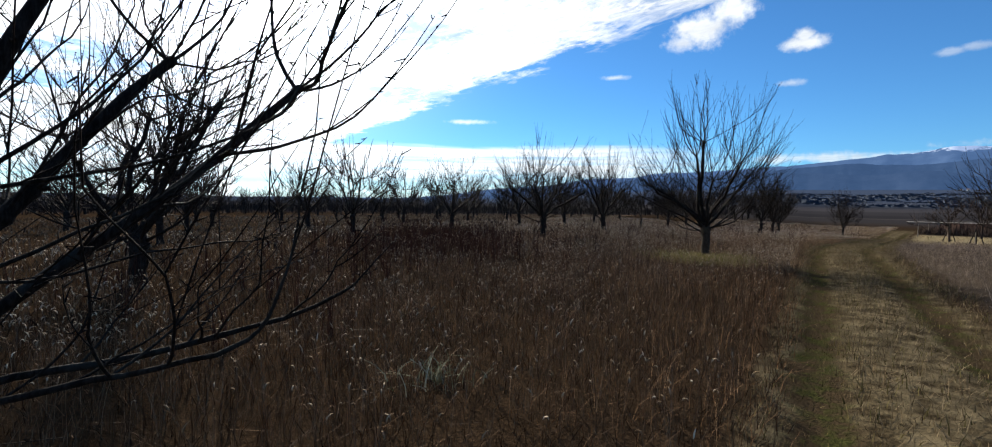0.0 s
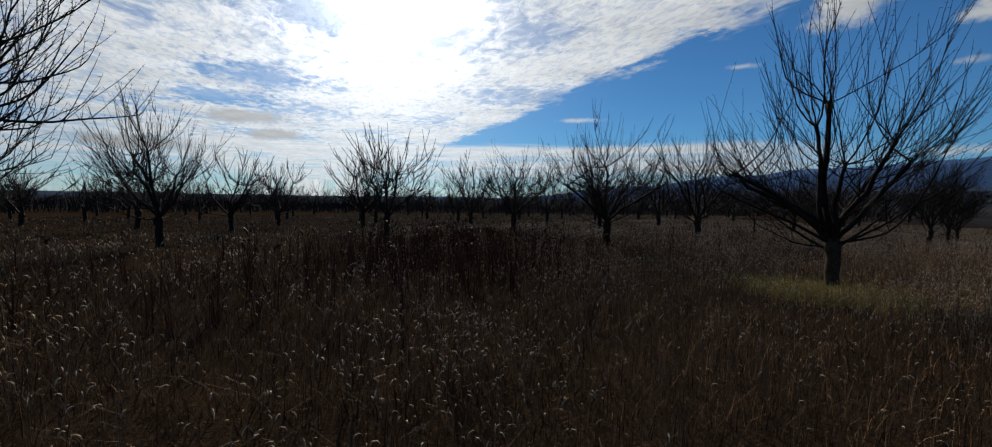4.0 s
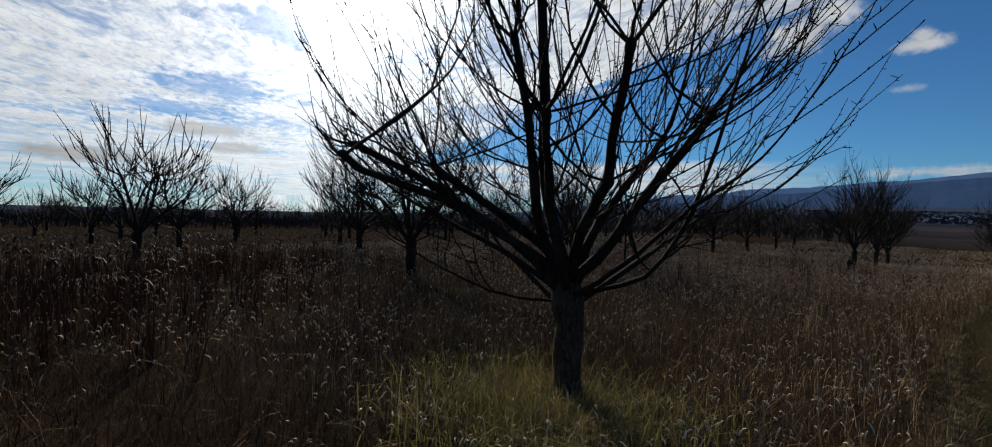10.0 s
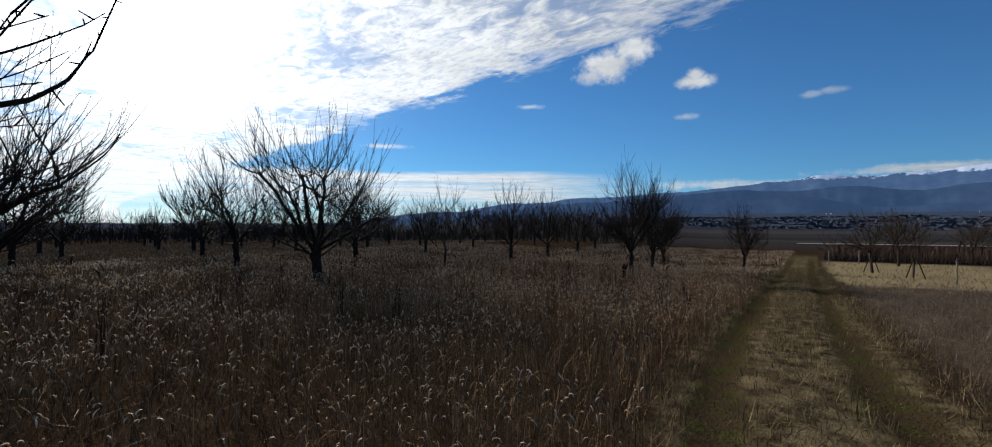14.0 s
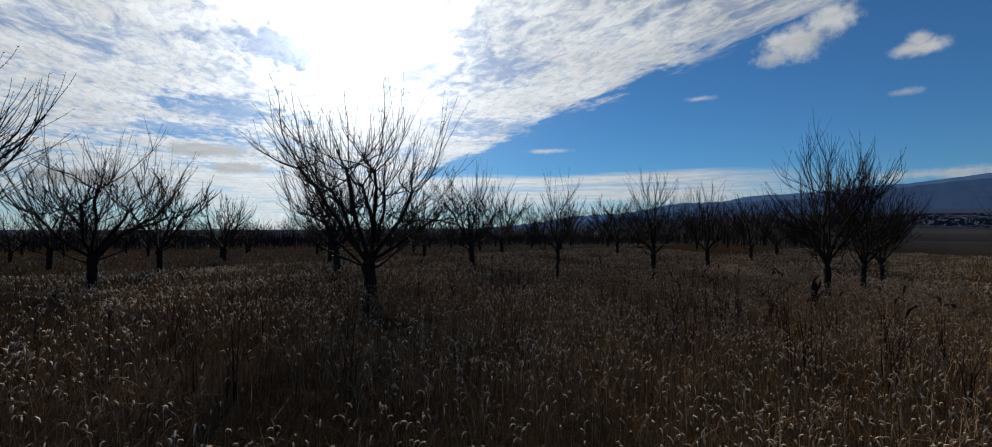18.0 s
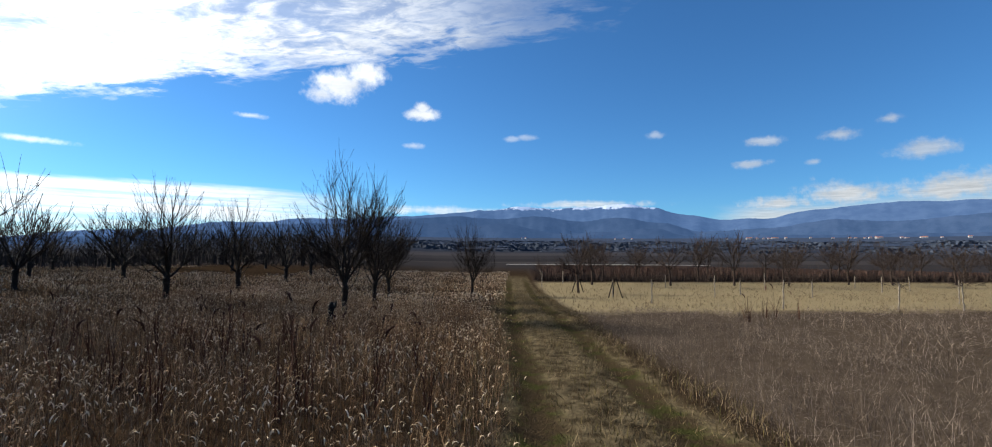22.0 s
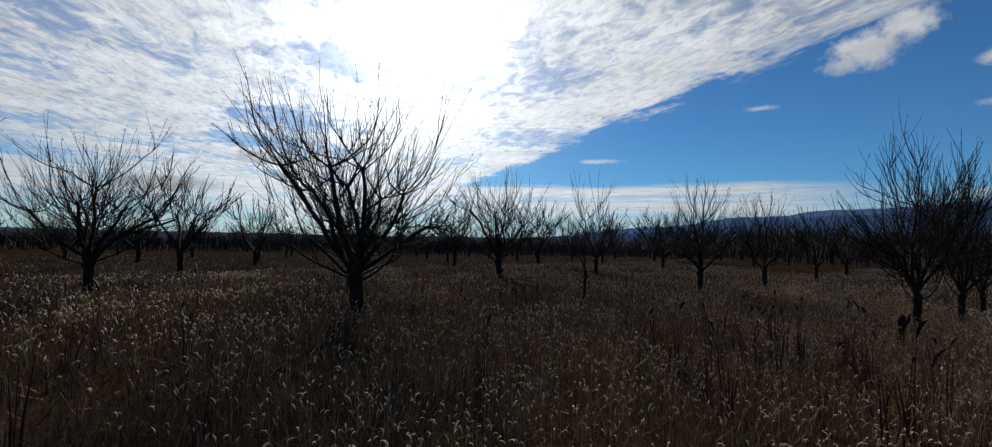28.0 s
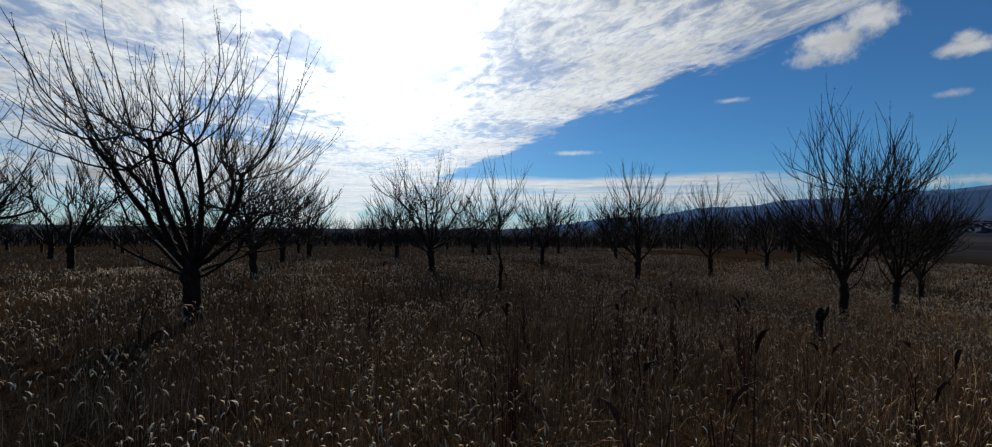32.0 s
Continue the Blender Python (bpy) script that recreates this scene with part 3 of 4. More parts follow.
            arm(wood, spray, line[-1], tip + Vector((0, 0, 0.1)), k * rng.uniform(0.6, 1.0), r1 * 0.9, 0.07, 0.9)
        else:
            # pruned knuckle: a thick cut end with a short stub
            wood.add([line[-1] - tip * r1 * 1.4, line[-1] - tip * r1 * 0.2, line[-1] + tip * r1 * 1.2, line[-1] + tip * r1 * 1.9], [r1 * 1.0, r1 * 1.28, r1 * 1.15, r1 * 0.45], 8 if near else 4)
            turn = rng.uniform(0, 2 * math.pi)
            for q in range(5 if near else 4):
                b = turn + 2 * math.pi * q / (5 if near else 4) + rng.gauss(0, 0.3)
                flat = Vector((math.cos(b), math.sin(b), 0)) + outward(line[-1]) * 0.55
                arm(wood, spray, line[-1], flat.normalized() + Vector((0, 0, rng.choice((-0.35, -0.1, 0.2, 0.8)))), k * rng.uniform(1.0, 2.0), min(r1 * 0.62, thick_arm * rng.uniform(0.9, 1.6)), 0.085 if near else 0.16)
            for f in (rng.uniform(0.32, 0.5), rng.uniform(0.5, 0.68), rng.uniform(0.68, 0.9)) if near else (rng.uniform(0.4, 0.7),):
                j = int(f * steps)
                along = (line[j + 1] - line[j]).normalized()
                knob = line[j]
                wood.add([knob - along * rad[j] * 0.9, knob, knob + along * rad[j]], [rad[j] * 0.95, rad[j] * 1.22, rad[j] * 0.9], 8 if near else 4)
                for _ in range(2):
                    side = Vector((-along.y, along.x, 0)) * rng.choice((-1, 1))
                    if side.length < 0.2:
                        side = Vector((rng.gauss(0, 1), rng.gauss(0, 1), 0))
                    arm(wood, spray, line[j], side.normalized() * rng.uniform(0.5, 1.0) + outward(line[j]) * 0.5 + Vector((0, 0, rng.uniform(-0.2, 0.5))), k * rng.uniform(0.8, 1.7), min(rad[j] * 0.5, thick_arm * rng.uniform(0.7, 1.2)), 0.085 if near else 0.15, 0.8)
            for _ in range(int((5 if near else 3) * shoots)):
                f = rng.uniform(0.35, 1.0) * steps
                j = min(int(f), steps - 1)
                shoot(spray, line[j].lerp(line[j + 1], f - j), Vector((0, 0, 0)), k * rng.uniform(0.4, 1.2))
            if near:
                # short cut stubs on the bark
                for _ in range(3):
                    f = rng.uniform(0.2, 0.9) * steps
                    j = min(int(f), steps - 1)
                    at, w = line[j].lerp(line[j + 1], f - j), Vector((rng.gauss(0, 1), rng.gauss(0, 1), rng.gauss(0.3, 0.5))).normalized()
                    wood.add([at, at + w * (rad[j] + 0.03), at + w * (rad[j] + 0.035)], [rad[j] * 0.42, rad[j] * 0.36, rad[j] * 0.1], 5)
        limb = part("limb", wood.mesh("limb", BACKLIT_BARK), None, root)
        tagged(part("twig_spray", spray.mesh("twig_spray", thin or BACKLIT_TWIG), None, limb, "thin bare twigs with short spurs"), kind="stuff")
    return root


def put_tree(proto, x, y, turn, size=1.0, label=""):
    t = copy_thing(proto, pose(x, y, ground_height(x, y), 0, 0, turn) @ Matrix.Diagonal((size, size, size, 1)))
    if label:
        t["label"] = label
    return t


BARE = "bare pruned fruit tree with dark vase-shaped limbs in dry grass"
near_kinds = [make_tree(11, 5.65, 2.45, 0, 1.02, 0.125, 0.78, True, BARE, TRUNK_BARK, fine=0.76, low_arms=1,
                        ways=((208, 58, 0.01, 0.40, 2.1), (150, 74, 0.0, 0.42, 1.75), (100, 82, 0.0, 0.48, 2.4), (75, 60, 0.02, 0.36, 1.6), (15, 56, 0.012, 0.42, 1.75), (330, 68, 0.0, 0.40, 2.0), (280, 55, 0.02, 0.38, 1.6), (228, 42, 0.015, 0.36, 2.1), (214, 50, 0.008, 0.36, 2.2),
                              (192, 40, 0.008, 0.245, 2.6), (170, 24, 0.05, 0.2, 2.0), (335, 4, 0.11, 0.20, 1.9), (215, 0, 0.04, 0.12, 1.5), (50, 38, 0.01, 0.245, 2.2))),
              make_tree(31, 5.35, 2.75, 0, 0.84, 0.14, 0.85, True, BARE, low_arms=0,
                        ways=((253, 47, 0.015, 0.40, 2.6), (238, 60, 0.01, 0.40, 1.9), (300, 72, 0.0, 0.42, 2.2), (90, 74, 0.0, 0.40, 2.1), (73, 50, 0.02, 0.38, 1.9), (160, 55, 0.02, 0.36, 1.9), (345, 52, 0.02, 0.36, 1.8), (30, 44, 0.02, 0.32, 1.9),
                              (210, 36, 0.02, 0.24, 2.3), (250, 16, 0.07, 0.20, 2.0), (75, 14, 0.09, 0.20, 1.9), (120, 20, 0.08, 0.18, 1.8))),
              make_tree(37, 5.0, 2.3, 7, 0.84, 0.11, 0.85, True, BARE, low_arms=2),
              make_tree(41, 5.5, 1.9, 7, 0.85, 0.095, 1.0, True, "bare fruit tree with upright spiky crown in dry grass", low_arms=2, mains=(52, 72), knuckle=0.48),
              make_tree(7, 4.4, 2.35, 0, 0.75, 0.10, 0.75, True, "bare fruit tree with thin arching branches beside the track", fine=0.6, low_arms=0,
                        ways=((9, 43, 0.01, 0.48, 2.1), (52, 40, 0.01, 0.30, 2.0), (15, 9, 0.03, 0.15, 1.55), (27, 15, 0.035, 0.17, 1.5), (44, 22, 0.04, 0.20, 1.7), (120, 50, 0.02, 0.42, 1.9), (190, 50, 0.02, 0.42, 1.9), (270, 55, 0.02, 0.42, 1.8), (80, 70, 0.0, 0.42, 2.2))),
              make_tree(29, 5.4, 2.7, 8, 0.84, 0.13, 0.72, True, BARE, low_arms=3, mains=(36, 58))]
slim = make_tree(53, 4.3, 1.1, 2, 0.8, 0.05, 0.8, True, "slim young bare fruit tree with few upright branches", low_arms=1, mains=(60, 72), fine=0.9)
far_kinds = [make_tree(60 + k, 5.35, 2.2 + 0.15 * (k % 3), 6, 0.9, 0.13, 1.1, False, "distant bare fruit tree in the orchard rows", low_arms=1, mains=(40 + 4 * (k % 3), 64), fine=1.15) for k in range(4)]

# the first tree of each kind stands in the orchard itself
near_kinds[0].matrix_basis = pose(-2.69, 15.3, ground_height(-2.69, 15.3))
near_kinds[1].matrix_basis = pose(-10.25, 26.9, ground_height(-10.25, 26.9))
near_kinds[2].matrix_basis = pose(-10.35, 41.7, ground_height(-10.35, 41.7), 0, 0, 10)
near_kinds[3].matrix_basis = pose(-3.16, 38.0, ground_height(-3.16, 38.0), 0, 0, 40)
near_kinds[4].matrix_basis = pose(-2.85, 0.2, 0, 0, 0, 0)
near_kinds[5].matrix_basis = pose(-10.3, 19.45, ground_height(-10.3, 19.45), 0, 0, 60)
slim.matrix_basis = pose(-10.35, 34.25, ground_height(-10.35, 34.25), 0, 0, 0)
NEAR = [(1, -9.9, 3.6, 140, 1.0), (3, -2.8, 42.7, 160, 1.0), (3, 1.9, 50.5, 90, 0.85),
        (2, -10.26, 48.3, 200, 1.06), (5, -18.3, 22.9, 200, 1.0), (2, -17.95, 30.3, 300, 1.1), (1, -17.8, 37.5, 20, 1.0), (2, 5.6, 21.9, 50, 1.0),
        (2, -19.0, 7.6, 30, 1.05), (3, -2.6, 47.2, 20, 0.9)]
for k, x, y, turn, size in NEAR:
    put_tree(near_kinds[k], x, y, turn, size)

rng = random.Random(5)
used = [(-2.69, 15.3), (-10.25, 26.9), (-10.35, 41.7), (-3.16, 38.0), (-10.35, 34.25), (-10.3, 19.45)] + [(a[1], a[2]) for a in NEAR]
rows_of_trees = [(-10.3, 4.55), (-18.0, 0.55), (-25.5, 3.85), (-33.0, 1.0), (-40.5, 4.0), (-48.0, 0.0), (-55.5, 3.5), (-63.0, 1.5)]
spots = []
for rx, y0 in rows_of_trees:
    for k in range(-2, 15):
        x, y = rx + rng.uniform(-0.4, 0.4), y0 + 7.45 * k + rng.uniform(-0.5, 0.5)
        if y < -12 or (rx > -11 and y < 50) or (rx > -19 and y < 9):
            continue
        if any(math.hypot(x - a, y - b) < 3.5 for a, b in used) or rng.random() < 0.08:
            continue
        spots.append((x, y))
first_used = set()
dim_kinds = [make_tree(110 + k, 4.6, 2.3, 5, 0.65, 0.13, 0.6, False, "distant bare fruit tree in the orchard rows", low_arms=0, fine=1.25) for k in range(3)]
begun = set()
for x, y in spots:
    k = rng.randrange(4)
    if x < -38:
        s, k = rng.uniform(0.9, 1.12), k % 3
        m = pose(x, y, ground_height(x, y), 0, 0, rng.uniform(0, 360))
        if k in begun:
            copy_thing(dim_kinds[k], m @ Matrix.Diagonal((s, s, s, 1)))
        else:
            begun.add(k)
            dim_kinds[k].matrix_basis = m
        continue
    m = pose(x, y, ground_height(x, y), 0, 0, rng.uniform(0, 360))
    s = rng.uniform(0.88, 1.12)
    if k not in first_used:
        first_used.add(k)
        far_kinds[k].matrix_basis = m
    else:
        copy_thing(far_kinds[k], m @ Matrix.Diagonal((s, s, s, 1)))


for rx in range(-71, -116, -8):
    for k in range(13):
        x, y = rx + rng.uniform(-1, 1), -6 + 9.0 * k + rng.uniform(-1.5, 1.5)
        k3, q = rng.randrange(3), rng.uniform(0.95, 1.25)
        m = pose(x, y, ground_height(x, y), 0, 0, rng.uniform(0, 360))
        if k3 in begun:
            copy_thing(dim_kinds[k3], m @ Matrix.Diagonal((q, q, q, 1)))
        else:
            begun.add(k3)
            dim_kinds[k3].matrix_basis = m
for rx in range(-62, -6, 9):
    for k in range(4):
        x, y = rx + rng.uniform(-1.5, 1.5), 112 + 9.0 * k + rng.uniform(-1.5, 1.5) - (20 if rx > -25 else 0)
        q = rng.uniform(0.95, 1.25)
        copy_thing(dim_kinds[rng.randrange(3)], pose(x, y, ground_height(x, y), 0, 0, rng.uniform(0, 360)) @ Matrix.Diagonal((q, q, q, 1)))


# ---------------------------------------------------------------- grass
def blades(name, x, y, h, w, lean, mats, label, heads=0.0, head_len=0.09, head_w=0.010, seed=1, bend=0.35, segs=2):
    """Bent blades as narrow strips, with drooping seed heads on some of them."""
    r = np.random.RandomState(seed)
    n = len(x)
    z0 = np.array([ground_height(a, b) for a, b in zip(x, y)]) - 0.01
    face, dirn = r.uniform(0, 2 * np.pi, n), r.uniform(0, 2 * np.pi, n) if lean is None else r.normal(lean, 0.9, n)
    fx, fy = np.cos(face) * w / 2, np.sin(face) * w / 2
    dx, dy = np.cos(dirn), np.sin(dirn)
    b = np.abs(r.normal(0, bend, n)) * h
    levels = []
    for i in range(segs + 1):
        f = i / segs
        cx, cy, cz = x + dx * b * f ** 2, y + dy * b * f ** 2, z0 + h * (f - 0.18 * (b / h) * f ** 2)
        k = 1 - 0.75 * f
        levels.append((np.c_[cx - fx * k, cy - fy * k, cz], np.c_[cx + fx * k, cy + fy * k, cz]))
    per = 2 * (segs + 1)
    v = np.stack([q for lv in levels for q in lv], 1).reshape(-1, 3)
    base = np.arange(n)[:, None] * per
    quads = np.concatenate([base + np.array([[2 * i, 2 * i + 1, 2 * i + 3, 2 * i + 2]]) for i in range(segs)])
    mi = np.zeros(len(quads), int)
    if heads > 0:
        pick = np.where(r.uniform(0, 1, n) < heads * np.clip(0.62 + 1.3 * patchy(x, y, 0.42, 31.0), 0.06, 1.2))[0]
        m = len(pick)
        tip = (levels[-1][0][pick] + levels[-1][1][pick]) / 2
        L = head_len * r.uniform(0.6, 1.3, m)
        W = head_w * r.uniform(0.7, 1.3, m)
        dd = np.c_[dx[pick], dy[pick], np.zeros(m)]
        up = np.array([0, 0, 1.0])
        rings = []
        nod = r.uniform(0.6, 1.5, m)
        for f, k in ((0.0, 0.35), (0.35, 1.0), (0.7, 0.85), (1.0, 0.2)):
            a = nod * f * 1.9
            c = tip + up * (L * np.sin(a) / (nod * 1.9))[:, None] + dd * (L * (1 - np.cos(a)) / (nod * 1.9))[:, None]
            for s in range(3):
                a = 2 * np.pi * s / 3
                rings.append(c + np.c_[np.cos(a) * W * k, np.sin(a) * W * k, 0 * W])
        hv = np.stack(rings, 1).reshape(-1, 3)
        hb = len(v) + np.arange(m)[:, None] * 12
        hq = np.concatenate([hb + np.array([[3 * i + s, 3 * i + (s + 1) % 3, 3 * i + 3 + (s + 1) % 3, 3 * i + 3 + s]]) for i in range(3) for s in range(3)])
        v, quads, mi = np.concatenate([v, hv]), np.concatenate([quads, hq]), np.concatenate([mi, np.ones(len(hq), int)])
    me = quads_mesh(name, v, quads, mi, smooth=False)
    for q in mats:
        me.materials.append(q)
    return tagged(new(name, me), label, "grass", kind="stuff")


def scatter(r, x0, x1, y0, y1, per_m2):
    n = int((x1 - x0) * (y1 - y0) * per_m2)
    return r.uniform(x0, x1, n), r.uniform(y0, y1, n)


def track_of(y):
    q = np.maximum(0, y - 22)
    return 0.8 + 0.13 * q + 0.0004 * q * q


def patchy(x, y, scale, seed):
    return np.array([noise.noise((a * scale, b * scale, seed)) for a, b in zip(x, y)])


def make_grass():
    r = np.random.RandomState(7)
    # x range, y range, stalks per square metre, blade width, height, seed head width
    bands = [(-3.2, 1.5, -2, 42, 165, 0.0034, 0.37, 0.0054), (-6.5, -3.2, -2, 46, 170, 0.0042, 0.35, 0.0066), (-12, -6.5, -4, 52, 95, 0.0070, 0.29, 0.0088),
             (-24, -12, -6, 62, 46, 0.020, 0.16, 0.013), (-60, -24, -8, 80, 14, 0.07, 0.12, 0.05), (-12, 9, 42, 82, 40, 0.022, 0.18, 0.016)]
    for i, (x0, x1, y0, y1, den, w, h, hw) in enumerate(bands):
        x, y = scatter(r, x0, x1, y0, y1, den)
        p = patchy(x, y, 0.6, 3.0 + i)
        keep = (x < track_of(y) - 1.0 + 0.25 * patchy(x, y, 1.2, 9.0)) & (r.uniform(0, 1, len(x)) < 0.7 + 0.9 * p)
        keep &= np.hypot(x + 2.6, (y - 15.2) * 0.85) > 0.85 + 0.35 * p
        keep &= ~((np.abs(x) < 0.45) & (y < 24))
        x, y, p = x[keep], y[keep], p[keep]
        hh = h * r.uniform(0.45, 1.3, len(x)) * (1 + 0.55 * p)
        # rank brown growth near the start of the walk, pale heads further on
        edge = y + 3.5 * patchy(x, y, 0.25, 17.0)
        rank = (edge < 14.0) | ((edge < 23.5) & (x < -3.4) & (r.uniform(0, 1, len(x)) < 0.5)) | ((edge > 25.5) & (x > -16) & (r.uniform(0, 1, len(x)) < 0.3))
        for brown in (True, False):
            q = rank if brown else ~rank
            if q.any():
                blades("dry_grass", x[q], y[q], hh[q], np.full(q.sum(), w), None, [BROWN_STALK if brown else STALK, DULL_HEAD if brown else HEAD], "rank brown dry grass with dull seed heads" if brown else "tall dry straw-brown grass with pale drooping seed heads",
                       (0.8, 0.75, 0.75, 0.75, 0.0, 0.8)[i] * (0.6 if brown else 1.0), (0.058, 0.062, 0.072, 0.11, 0.24, 0.13)[i], hw, 20 + i + 7 * brown, 0.34, 3 if i < 2 else 2 if i < 3 else 1)
        if i < 3:
            x, y = scatter(r, x0, x1, y0, y1, (190, 170, 80)[i])
            keep = (x < track_of(y) - 0.95 + 0.3 * patchy(x, y, 1.2, 9.0)) & (np.hypot(x + 2.6, y - 15.3) > 0.3)
            x, y = x[keep], y[keep]
            rank = y + 3.5 * patchy(x, y, 0.25, 17.0) < 14.0
            for brown in (True, False):
                q = rank if brown else ~rank
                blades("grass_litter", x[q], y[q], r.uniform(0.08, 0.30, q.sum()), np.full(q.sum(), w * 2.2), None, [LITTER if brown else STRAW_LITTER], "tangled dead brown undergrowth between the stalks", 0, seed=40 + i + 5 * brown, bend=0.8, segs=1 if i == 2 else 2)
    # green and straw tufts round the foot of the near tree
    a, q = r.uniform(0, 6.28, 6400), np.abs(r.normal(0, 0.55, 6400)) + 0.13
    x, y = -2.72 + np.cos(a) * q * 1.2, 14.95 + np.sin(a) * q
    blades("green_tussock", x[:4400], y[:4400], r.uniform(0.15, 0.36, 4400), np.full(4400, 0.010), None, [TUFT], "yellow-green long grass tussock around the tree foot", 0, seed=61, bend=0.9, segs=3)
    blades("straw_tussock", x[4400:], y[4400:], r.uniform(0.16, 0.40, 2000), np.full(2000, 0.006), None, [STALK], "bent straw-coloured grass around the tree foot", 0, seed=62, bend=1.0, segs=3)
    # short turf of the track
    x, y = scatter(r, -0.4, 7.5, 0, 54, 400)
    o = x - track_of(y) + 0.3 * patchy(x, y, 1.1, 2.0)
    rut = np.exp(-((np.abs(o) - 0.72) / 0.28) ** 2)
    keep = (np.abs(o) < 1.5) & (r.uniform(0, 1, len(x)) < 1 - 0.45 * rut)
    x, y, rut = x[keep], y[keep], rut[keep]
    green = r.uniform(0, 1, len(x)) < 0.16 + 0.62 * rut * (patchy(x, y, 0.8, 5.0) > -0.15)
    hh = r.uniform(0.02, 0.14, len(x)) ** 1.15 * 1.25 * (1 - 0.6 * rut) * (1 + 2.4 * np.clip(patchy(x, y, 1.6, 12.0) - 0.1, 0, 1)) + 0.10 * np.clip(np.abs(o[keep]) - 1.05, 0, 1)
    blades("green_turf", x[green], y[green], hh[green], np.full(green.sum(), 0.010), None, [GREEN], "short mossy green grass in the wheel ruts", 0, seed=63, bend=0.7)
    blades("straw_turf", x[~green], y[~green], hh[~green], np.full((~green).sum(), 0.008), None, [PALE], "short straw-coloured grass on the track", 0, seed=64, bend=0.9, segs=1)
    # grey weeds beyond the track
    for k, (x0, x1, y0, y1, den, w) in enumerate(((2.0, 8.0, 14, 40, 300, 0.0028), (8.0, 22.0, 4, 40, 80, 0.006), (2.0, 8.0, 4, 14, 60, 0.006))):
        x, y = scatter(r, x0, x1, y0, y1, den)
        o = x - track_of(y)
        p = 0.7 * patchy(x, y, 0.45, 8.0) + 0.7 * patchy(x, y, 1.7, 18.0)
        keep = (o > 1.25 + 0.5 * p) & (y < 38.3 + 2.0 * p) & (r.uniform(0, 1, len(x)) < 0.7 + 0.8 * p) & (np.hypot(x - 5.6, y - 21.9) > 0.4)
        x, y, o, p = x[keep], y[keep], o[keep], p[keep]
        hh = np.clip((o - 0.9) * 0.24, 0.08, 0.26) * r.uniform(0.4, 1.3, len(x)) * (1 + 0.9 * p)
        blades("grey_weeds", x, y, hh, np.full(len(x), w), None, [WEED, WEED], "low grey-brown dry weeds beside the track", 0.12, 0.05, w * 0.9, 65 + 10 * k, 1.9, 2 if k == 0 else 1)
    # mown strip
    x, y = scatter(r, 4.0, 60.0, 37.5, 63.5, 13)
    keep = (x - track_of(y) > 1.4)
    x, y = x[keep], y[keep]
    blades("mown_grass", x, y, r.uniform(0.04, 0.16, len(x)), np.full(len(x), 0.026), None, [PALE, GREEN], "pale mown grass under the young trees", 0, seed=66, bend=0.8, segs=1)


def make_dock():
    r = np.random.RandomState(17)
    xs, ys = [], []
    for cx, cy, sx, sy, n in ((-11.0, 12.5, 1.8, 2.2, 190), (-14.2, 16.2, 1.8, 1.6, 150), (-7.8, 11.2, 1.0, 1.4, 60), (-1.5, 28.2, 0.6, 1.5, 16), (-4.0, 30.8, 1.0, 2.0, 30), (-8.0, 24.0, 3.0, 9.0, 60), (-9.0, 5.0, 2.5, 3.0, 50), (9.6, 36.0, 0.5, 0.4, 5)):
        xs.append(r.normal(cx, sx, n))
        ys.append(r.normal(cy, sy, n))
    x, y = np.concatenate(xs), np.concatenate(ys)
    keep = (np.abs(x - track_of(y)) > 1.2) & ((x < -4.0) | (y > 26.5))
    x, y = x[keep], y[keep]
    blades("dock_stalks", x, y, r.uniform(0.65, 0.98, len(x)), np.full(len(x), 0.012), None, [DOCK, DOCK], "dark brown dried dock stalks with seed spikes", 1.0, 0.20, 0.020, 71, 0.08)
    x2, y2 = np.repeat(x, 6) + r.normal(0, 0.04, len(x) * 6), np.repeat(y, 6) + r.normal(0, 0.04, len(x) * 6)
    blades("dock_leaves", x2, y2, r.uniform(0.3, 0.8, len(x2)), np.full(len(x2), 0.022), None, [DOCK], "shrivelled dark dock leaves on the stalks", 0, seed=72, bend=0.25)


# ---------------------------------------------------------------- young trees beyond the track
YOUNG = "young bare fruit tree with pale stem on mown grass"
young = [make_tree(80, 2.5, 0.95, 3, 1.0, 0.028, 1.0, False, YOUNG, PALE_BARK, GREY_TWIG, low_arms=0, fine=0.6),
         make_tree(81, 2.9, 1.15, 4, 1.0, 0.034, 1.0, False, YOUNG, PALE_BARK, GREY_TWIG, low_arms=0, fine=0.6),
         make_tree(84, 4.3, 1.9, 6, 1.1, 0.075, 1.6, False, "bare grey-brown fruit tree in the neighbouring plot", GREY_TWIG, GREY_TWIG, low_arms=0, fine=0.95),
         make_tree(85, 4.6, 2.1, 6, 1.1, 0.08, 1.7, False, "bare grey-brown fruit tree in the neighbouring plot", GREY_TWIG, GREY_TWIG, low_arms=0, fine=0.95)]
PLOT = [(0, 13.4, 39.6), (0, 17.9, 39.0), (0, 20.0, 38.3), (1, 9.7, 43.4), (2, 9.0, 52.6), (0, 15.4, 47.6), (1, 16.9, 56.5), (1, 19.1, 50.8), (1, 23.5, 54.5), (1, 21.2, 47.3), (1, 32.7, 56.5), (1, 30.8, 52.3), (0, 34.0, 53.2), (0, 24.1, 41.8), (1, 9.6, 48.1), (1, 10.4, 61.6), (0, 10.1, 68.9), (0, 7.7, 57.6)]
prng = random.Random(9)
for row in range(3):
    for k in range(11):
        PLOT.append((2 + prng.randrange(2), 12.0 + 5.6 * k + prng.uniform(-1.5, 1.5) + 2.0 * row, 60.5 + 4.6 * row + prng.uniform(-1.3, 1.3)))
started = set()
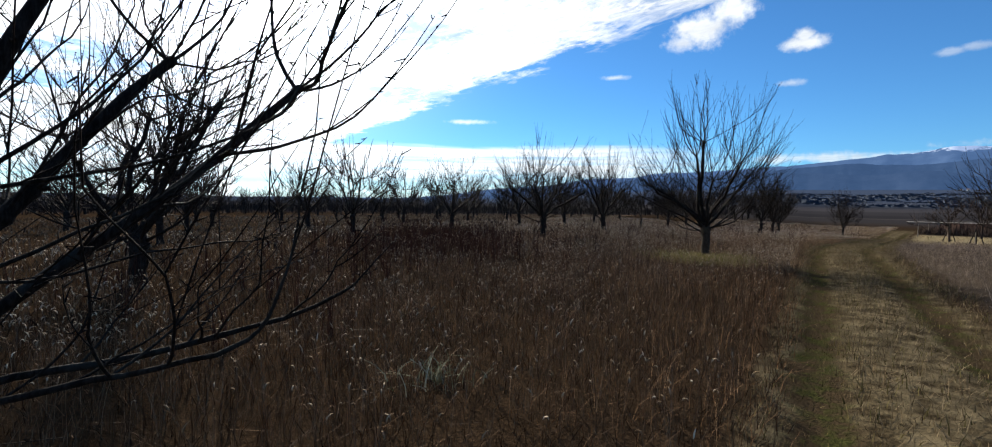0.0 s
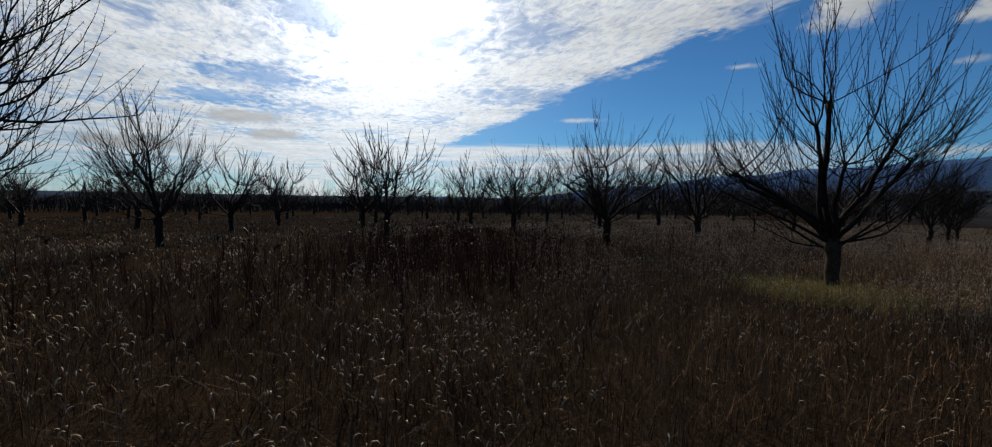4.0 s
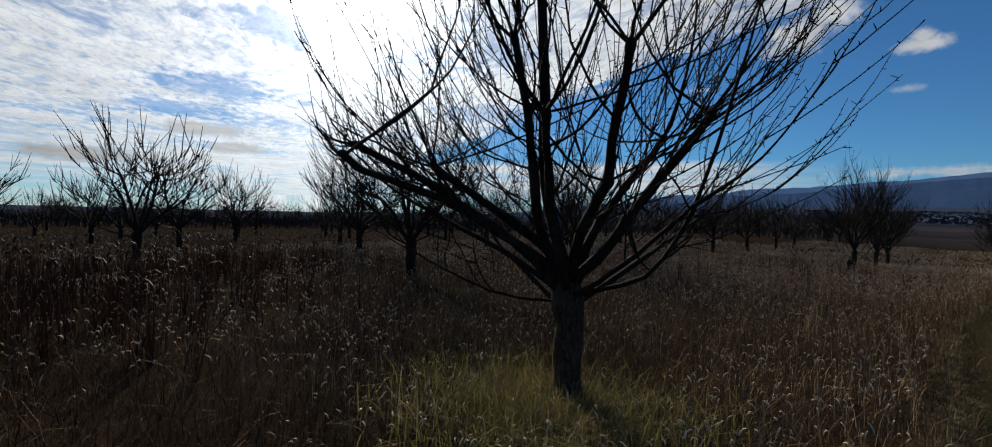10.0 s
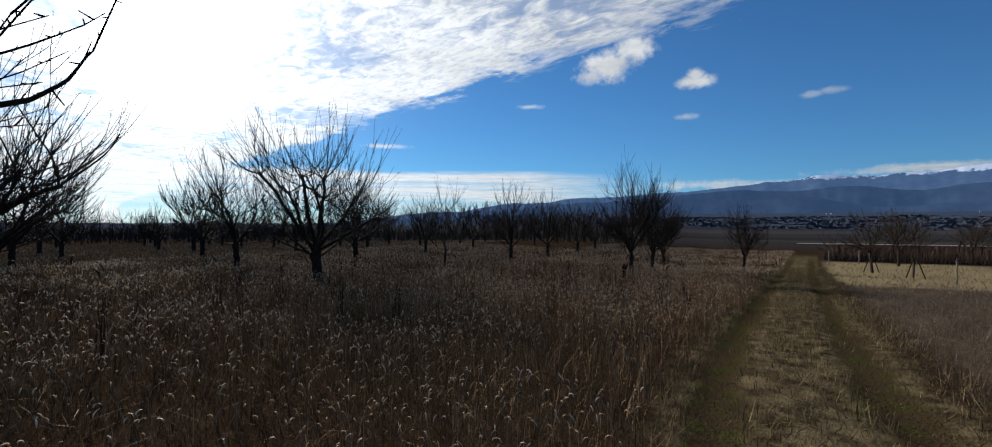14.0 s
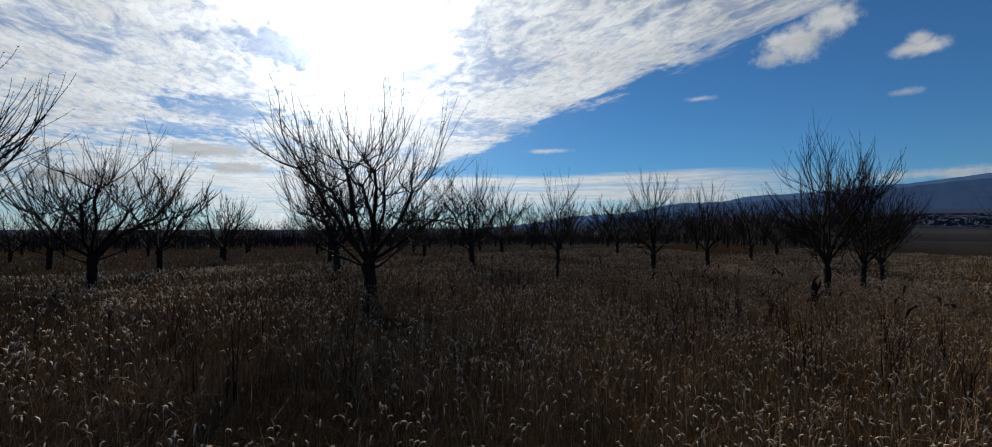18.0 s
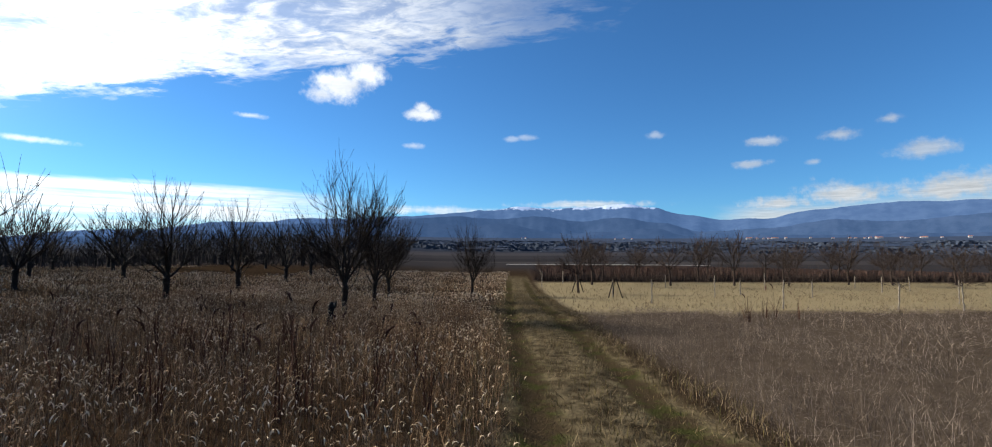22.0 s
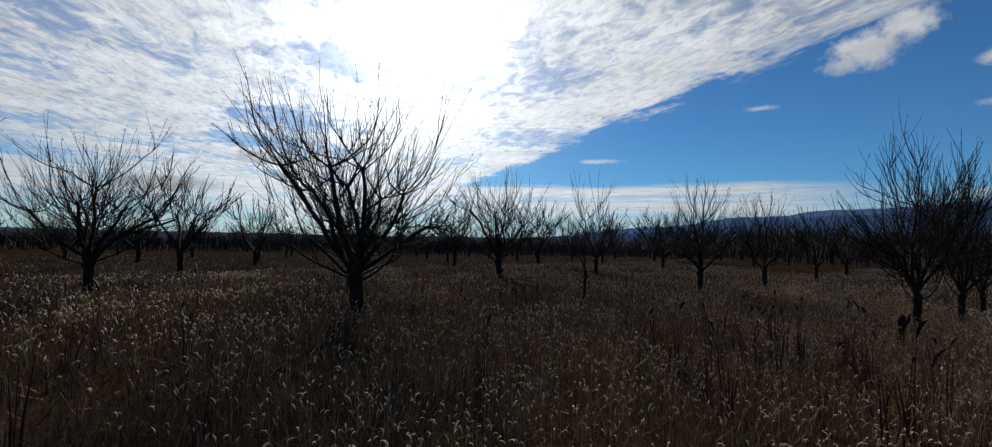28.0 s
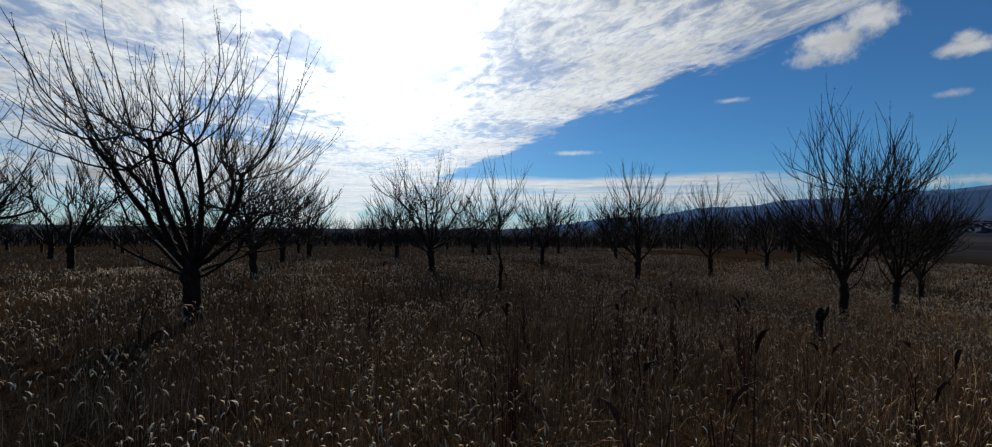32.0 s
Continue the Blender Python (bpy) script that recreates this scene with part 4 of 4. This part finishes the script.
for k, x, y in PLOT:
    m = pose(x, y, ground_height(x, y), 0, 0, prng.uniform(0, 360))
    size = prng.uniform(0.88, 1.12)
    if k in started:
        copy_thing(young[k], m @ Matrix.Diagonal((size, size, size, 1)))
    else:
        started.add(k)
        young[k].matrix_basis = m


def make_stakes(x, y, turn):
    root = new("stake_tripod")
    tagged(root, "three dark leaning wooden stakes propping a tree", "stake", group="tree stakes")
    root.matrix_basis = pose(x, y, ground_height(x, y), 0, 0, turn)
    for k in range(3):
        a = 2.1 * k
        t = Tubes()
        foot, tip = Vector((math.cos(a) * 0.46, math.sin(a) * 0.46, -0.05)), Vector((math.cos(a) * 0.05, math.sin(a) * 0.05, 1.02 + 0.06 * k))
        t.add([foot.lerp(tip, f) for f in (0, 0.3, 0.7, 0.98, 1)], [0.030, 0.030, 0.028, 0.027, 0.005], 7)
        part("stake", t.mesh("stake", BACKLIT_BARK), None, root)


make_stakes(8.97, 52.59, 20)
make_stakes(9.62, 47.85, 80)


def make_stump():
    t = Tubes()
    pts = [Vector((0, 0, -0.05)), Vector((0.01, 0, 0.1)), Vector((0.03, 0.01, 0.3)), Vector((0.02, 0.02, 0.48)), Vector((0.05, 0.03, 0.58)), Vector((0.06, 0.03, 0.6))]
    t.add(pts, [0.10, 0.075, 0.07, 0.08, 0.05, 0.01], 9)
    t.add([Vector((0.05, 0.0, 0.35)), Vector((0.14, 0.02, 0.5)), Vector((0.16, 0.03, 0.62)), Vector((0.16, 0.03, 0.63))], [0.04, 0.035, 0.022, 0.005], 7)
    ob = new("tree_stump", t.mesh("tree_stump", CHAR))
    ob.matrix_basis = pose(-3.05, 35.2, ground_height(-3.05, 35.2))
    tagged(ob, "blackened broken tree stump in dry grass", "stump")


make_stump()


# ---------------------------------------------------------------- rusty brush, road and village in the valley
def make_valley():
    r = np.random.RandomState(33)
    n = 22000
    az, d = np.radians(r.uniform(-64, -4, n)), r.uniform(42.0, 112.0, n)
    x, y = -np.sin(az) * d, 22 + np.cos(az) * d
    keep = (y > 66.5 + 1.5 * patchy(x, y, 0.05, 1.0)) & (x - track_of(y) > 3.0)
    x, y, d = x[keep], y[keep], d[keep]
    blades("rust_brush", x, y, np.clip(1.9 - 0.0155 * d, 0.14, 1.3) * r.uniform(0.45, 1.0, len(x)), 0.03 + 0.0008 * d, None, [RUST], "rusty brown rows of leafless brush beyond the plot", 0, seed=91, bend=0.3, segs=1)
    n = 9000
    x = r.uniform(9, 90, n)
    y = r.normal(65.5, 0.6, n) + 0.03 * np.abs(x - 20)
    blades("dark_hedge", x, y, r.uniform(0.35, 0.95, n), np.full(n, 0.045), None, [FAR_WOOD], "dark low hedge at the end of the mown plot", 0, seed=97, bend=0.5, segs=1)
    n = 20000
    az, d = np.radians(r.uniform(8, 112, n)), np.sqrt(r.uniform(72.0 ** 2, 150.0 ** 2, n))
    x, y = -np.sin(az) * d, 12 + np.cos(az) * d
    tall = 1.1 + 3.6 * np.clip(patchy(x, y, 0.16, 4.0) + 0.1, 0, 1)
    blades("far_woods", x, y, tall * r.uniform(0.4, 1.1, n), 0.03 + 0.0009 * d, None, [FAR_WOOD], "dark leafless hedge and woods behind the orchard", 0, seed=93, bend=0.25, segs=1)
    # lines of trees in the plain, coloured with the haze blue
    n = 16000
    ring = r.randint(0, 9, n)
    d = 420.0 * 1.2 ** ring * (1 + 0.05 * r.normal(0, 1, n))
    az = np.radians(r.uniform(-66, 10, n))
    x, y = -np.sin(az) * d, np.cos(az) * d
    wood = np.clip(patchy(az * 40 + ring * 7, d * 0.002, 0.35, 6.0) + 0.3, 0.02, 1)
    blades("valley_trees", x, y, (2 + 0.005 * d) * 0.55 * wood * r.uniform(0.3, 1.2, n), 0.010 * d, None, [VALLEY], "haze-tinted dark lines of trees across the far plain", 0, seed=95, bend=0.1, segs=1)
    # pale farm road
    verts, quads = [], []
    for i in range(41):
        f = i / 40
        az = radians(-8 - 22 * f)
        for k, w in enumerate((0.0, 3.0)):
            q = 104 + 16 * f + w
            verts.append((-math.sin(az) * q, 18 + math.cos(az) * q, -0.78 + 0.05 * k))
        if i:
            b = 2 * i
            quads.append((b - 2, b, b + 1, b - 1))
    m, g, b = material("pale_dirt")
    g.put(b.inputs["Base Color"], g.mix(g.noise(place(g), 0.4, 4.0), (0.13, 0.11, 0.09, 1), (0.22, 0.19, 0.155, 1)))
    b.inputs["Roughness"].default_value = 0.95
    me = quads_mesh("road", verts, quads)
    me.materials.append(m)
    ob = tagged(new("road", me), "pale dirt farm road along the brush", "road", kind="structure")
    sol = ob.modifiers.new("depth", "SOLIDIFY")
    sol.thickness, sol.offset = 0.1, -1


def plain(name, colour, rough=0.8):
    m, g, b = material(name)
    n = g.noise(place(g), 0.6, 4.0)
    g.put(b.inputs["Base Color"], g.mix(n, tuple(c * 0.85 for c in colour) + (1,), tuple(colour) + (1,)))
    b.inputs["Roughness"].default_value = rough
    return m


WALL, ROOF = plain("plaster", (0.50, 0.50, 0.50)), plain("clay_tiles", (0.42, 0.18, 0.11))


def make_house(az, w, h):
    """A far village house with a pitched roof."""
    d = 2900.0
    a = radians(az)
    x, y = -math.sin(a) * d, math.cos(a) * d
    z = hills(x, y) - 2
    root = new("village_house")
    tagged(root, "small far white house with red pitched roof", "house", group="village houses")
    root.matrix_basis = pose(x, y, z, 0, 0, az + 15)
    bm = bmesh.new()
    bmesh.ops.create_cube(bm, size=1, matrix=Matrix.Translation((0, 0, h / 2)) @ Matrix.Diagonal((w, w * 0.7, h, 1)))
    part("wall", bm, WALL, root)
    v = [(-w * .55, -w * .4, h), (w * .55, -w * .4, h), (w * .55, w * .4, h), (-w * .55, w * .4, h), (-w * .55, 0, h * 1.35), (w * .55, 0, h * 1.35)]
    part("roof", mesh_of("roof", v, [(0, 1, 5, 4), (2, 3, 4, 5), (0, 4, 3), (1, 2, 5), (3, 2, 1, 0)], False), ROOF, root)


vr = random.Random(4)
for k in range(34):
    az = vr.choice((-35.5, -36.5, -41, -44, -48, -50, -33, -10, -22)) + vr.uniform(-1.6, 1.6)
    make_house(az, vr.uniform(7, 15), vr.uniform(5, 9))

def make_pale_leaves():
    r = np.random.RandomState(77)
    n = 75
    a, q = r.uniform(0, 6.28, n), np.abs(r.normal(0, 0.22, n))
    blades("pale_leaves", -2.7 + np.cos(a) * q * 1.6, 3.2 + np.sin(a) * q, r.uniform(0.08, 0.26, n), np.full(n, 0.018), None, [PALE_LEAF], "pale grey-green leaves of a low weed", 0, seed=78, bend=1.1, segs=3)


make_valley()
make_pale_leaves()
make_dock()
make_grass()
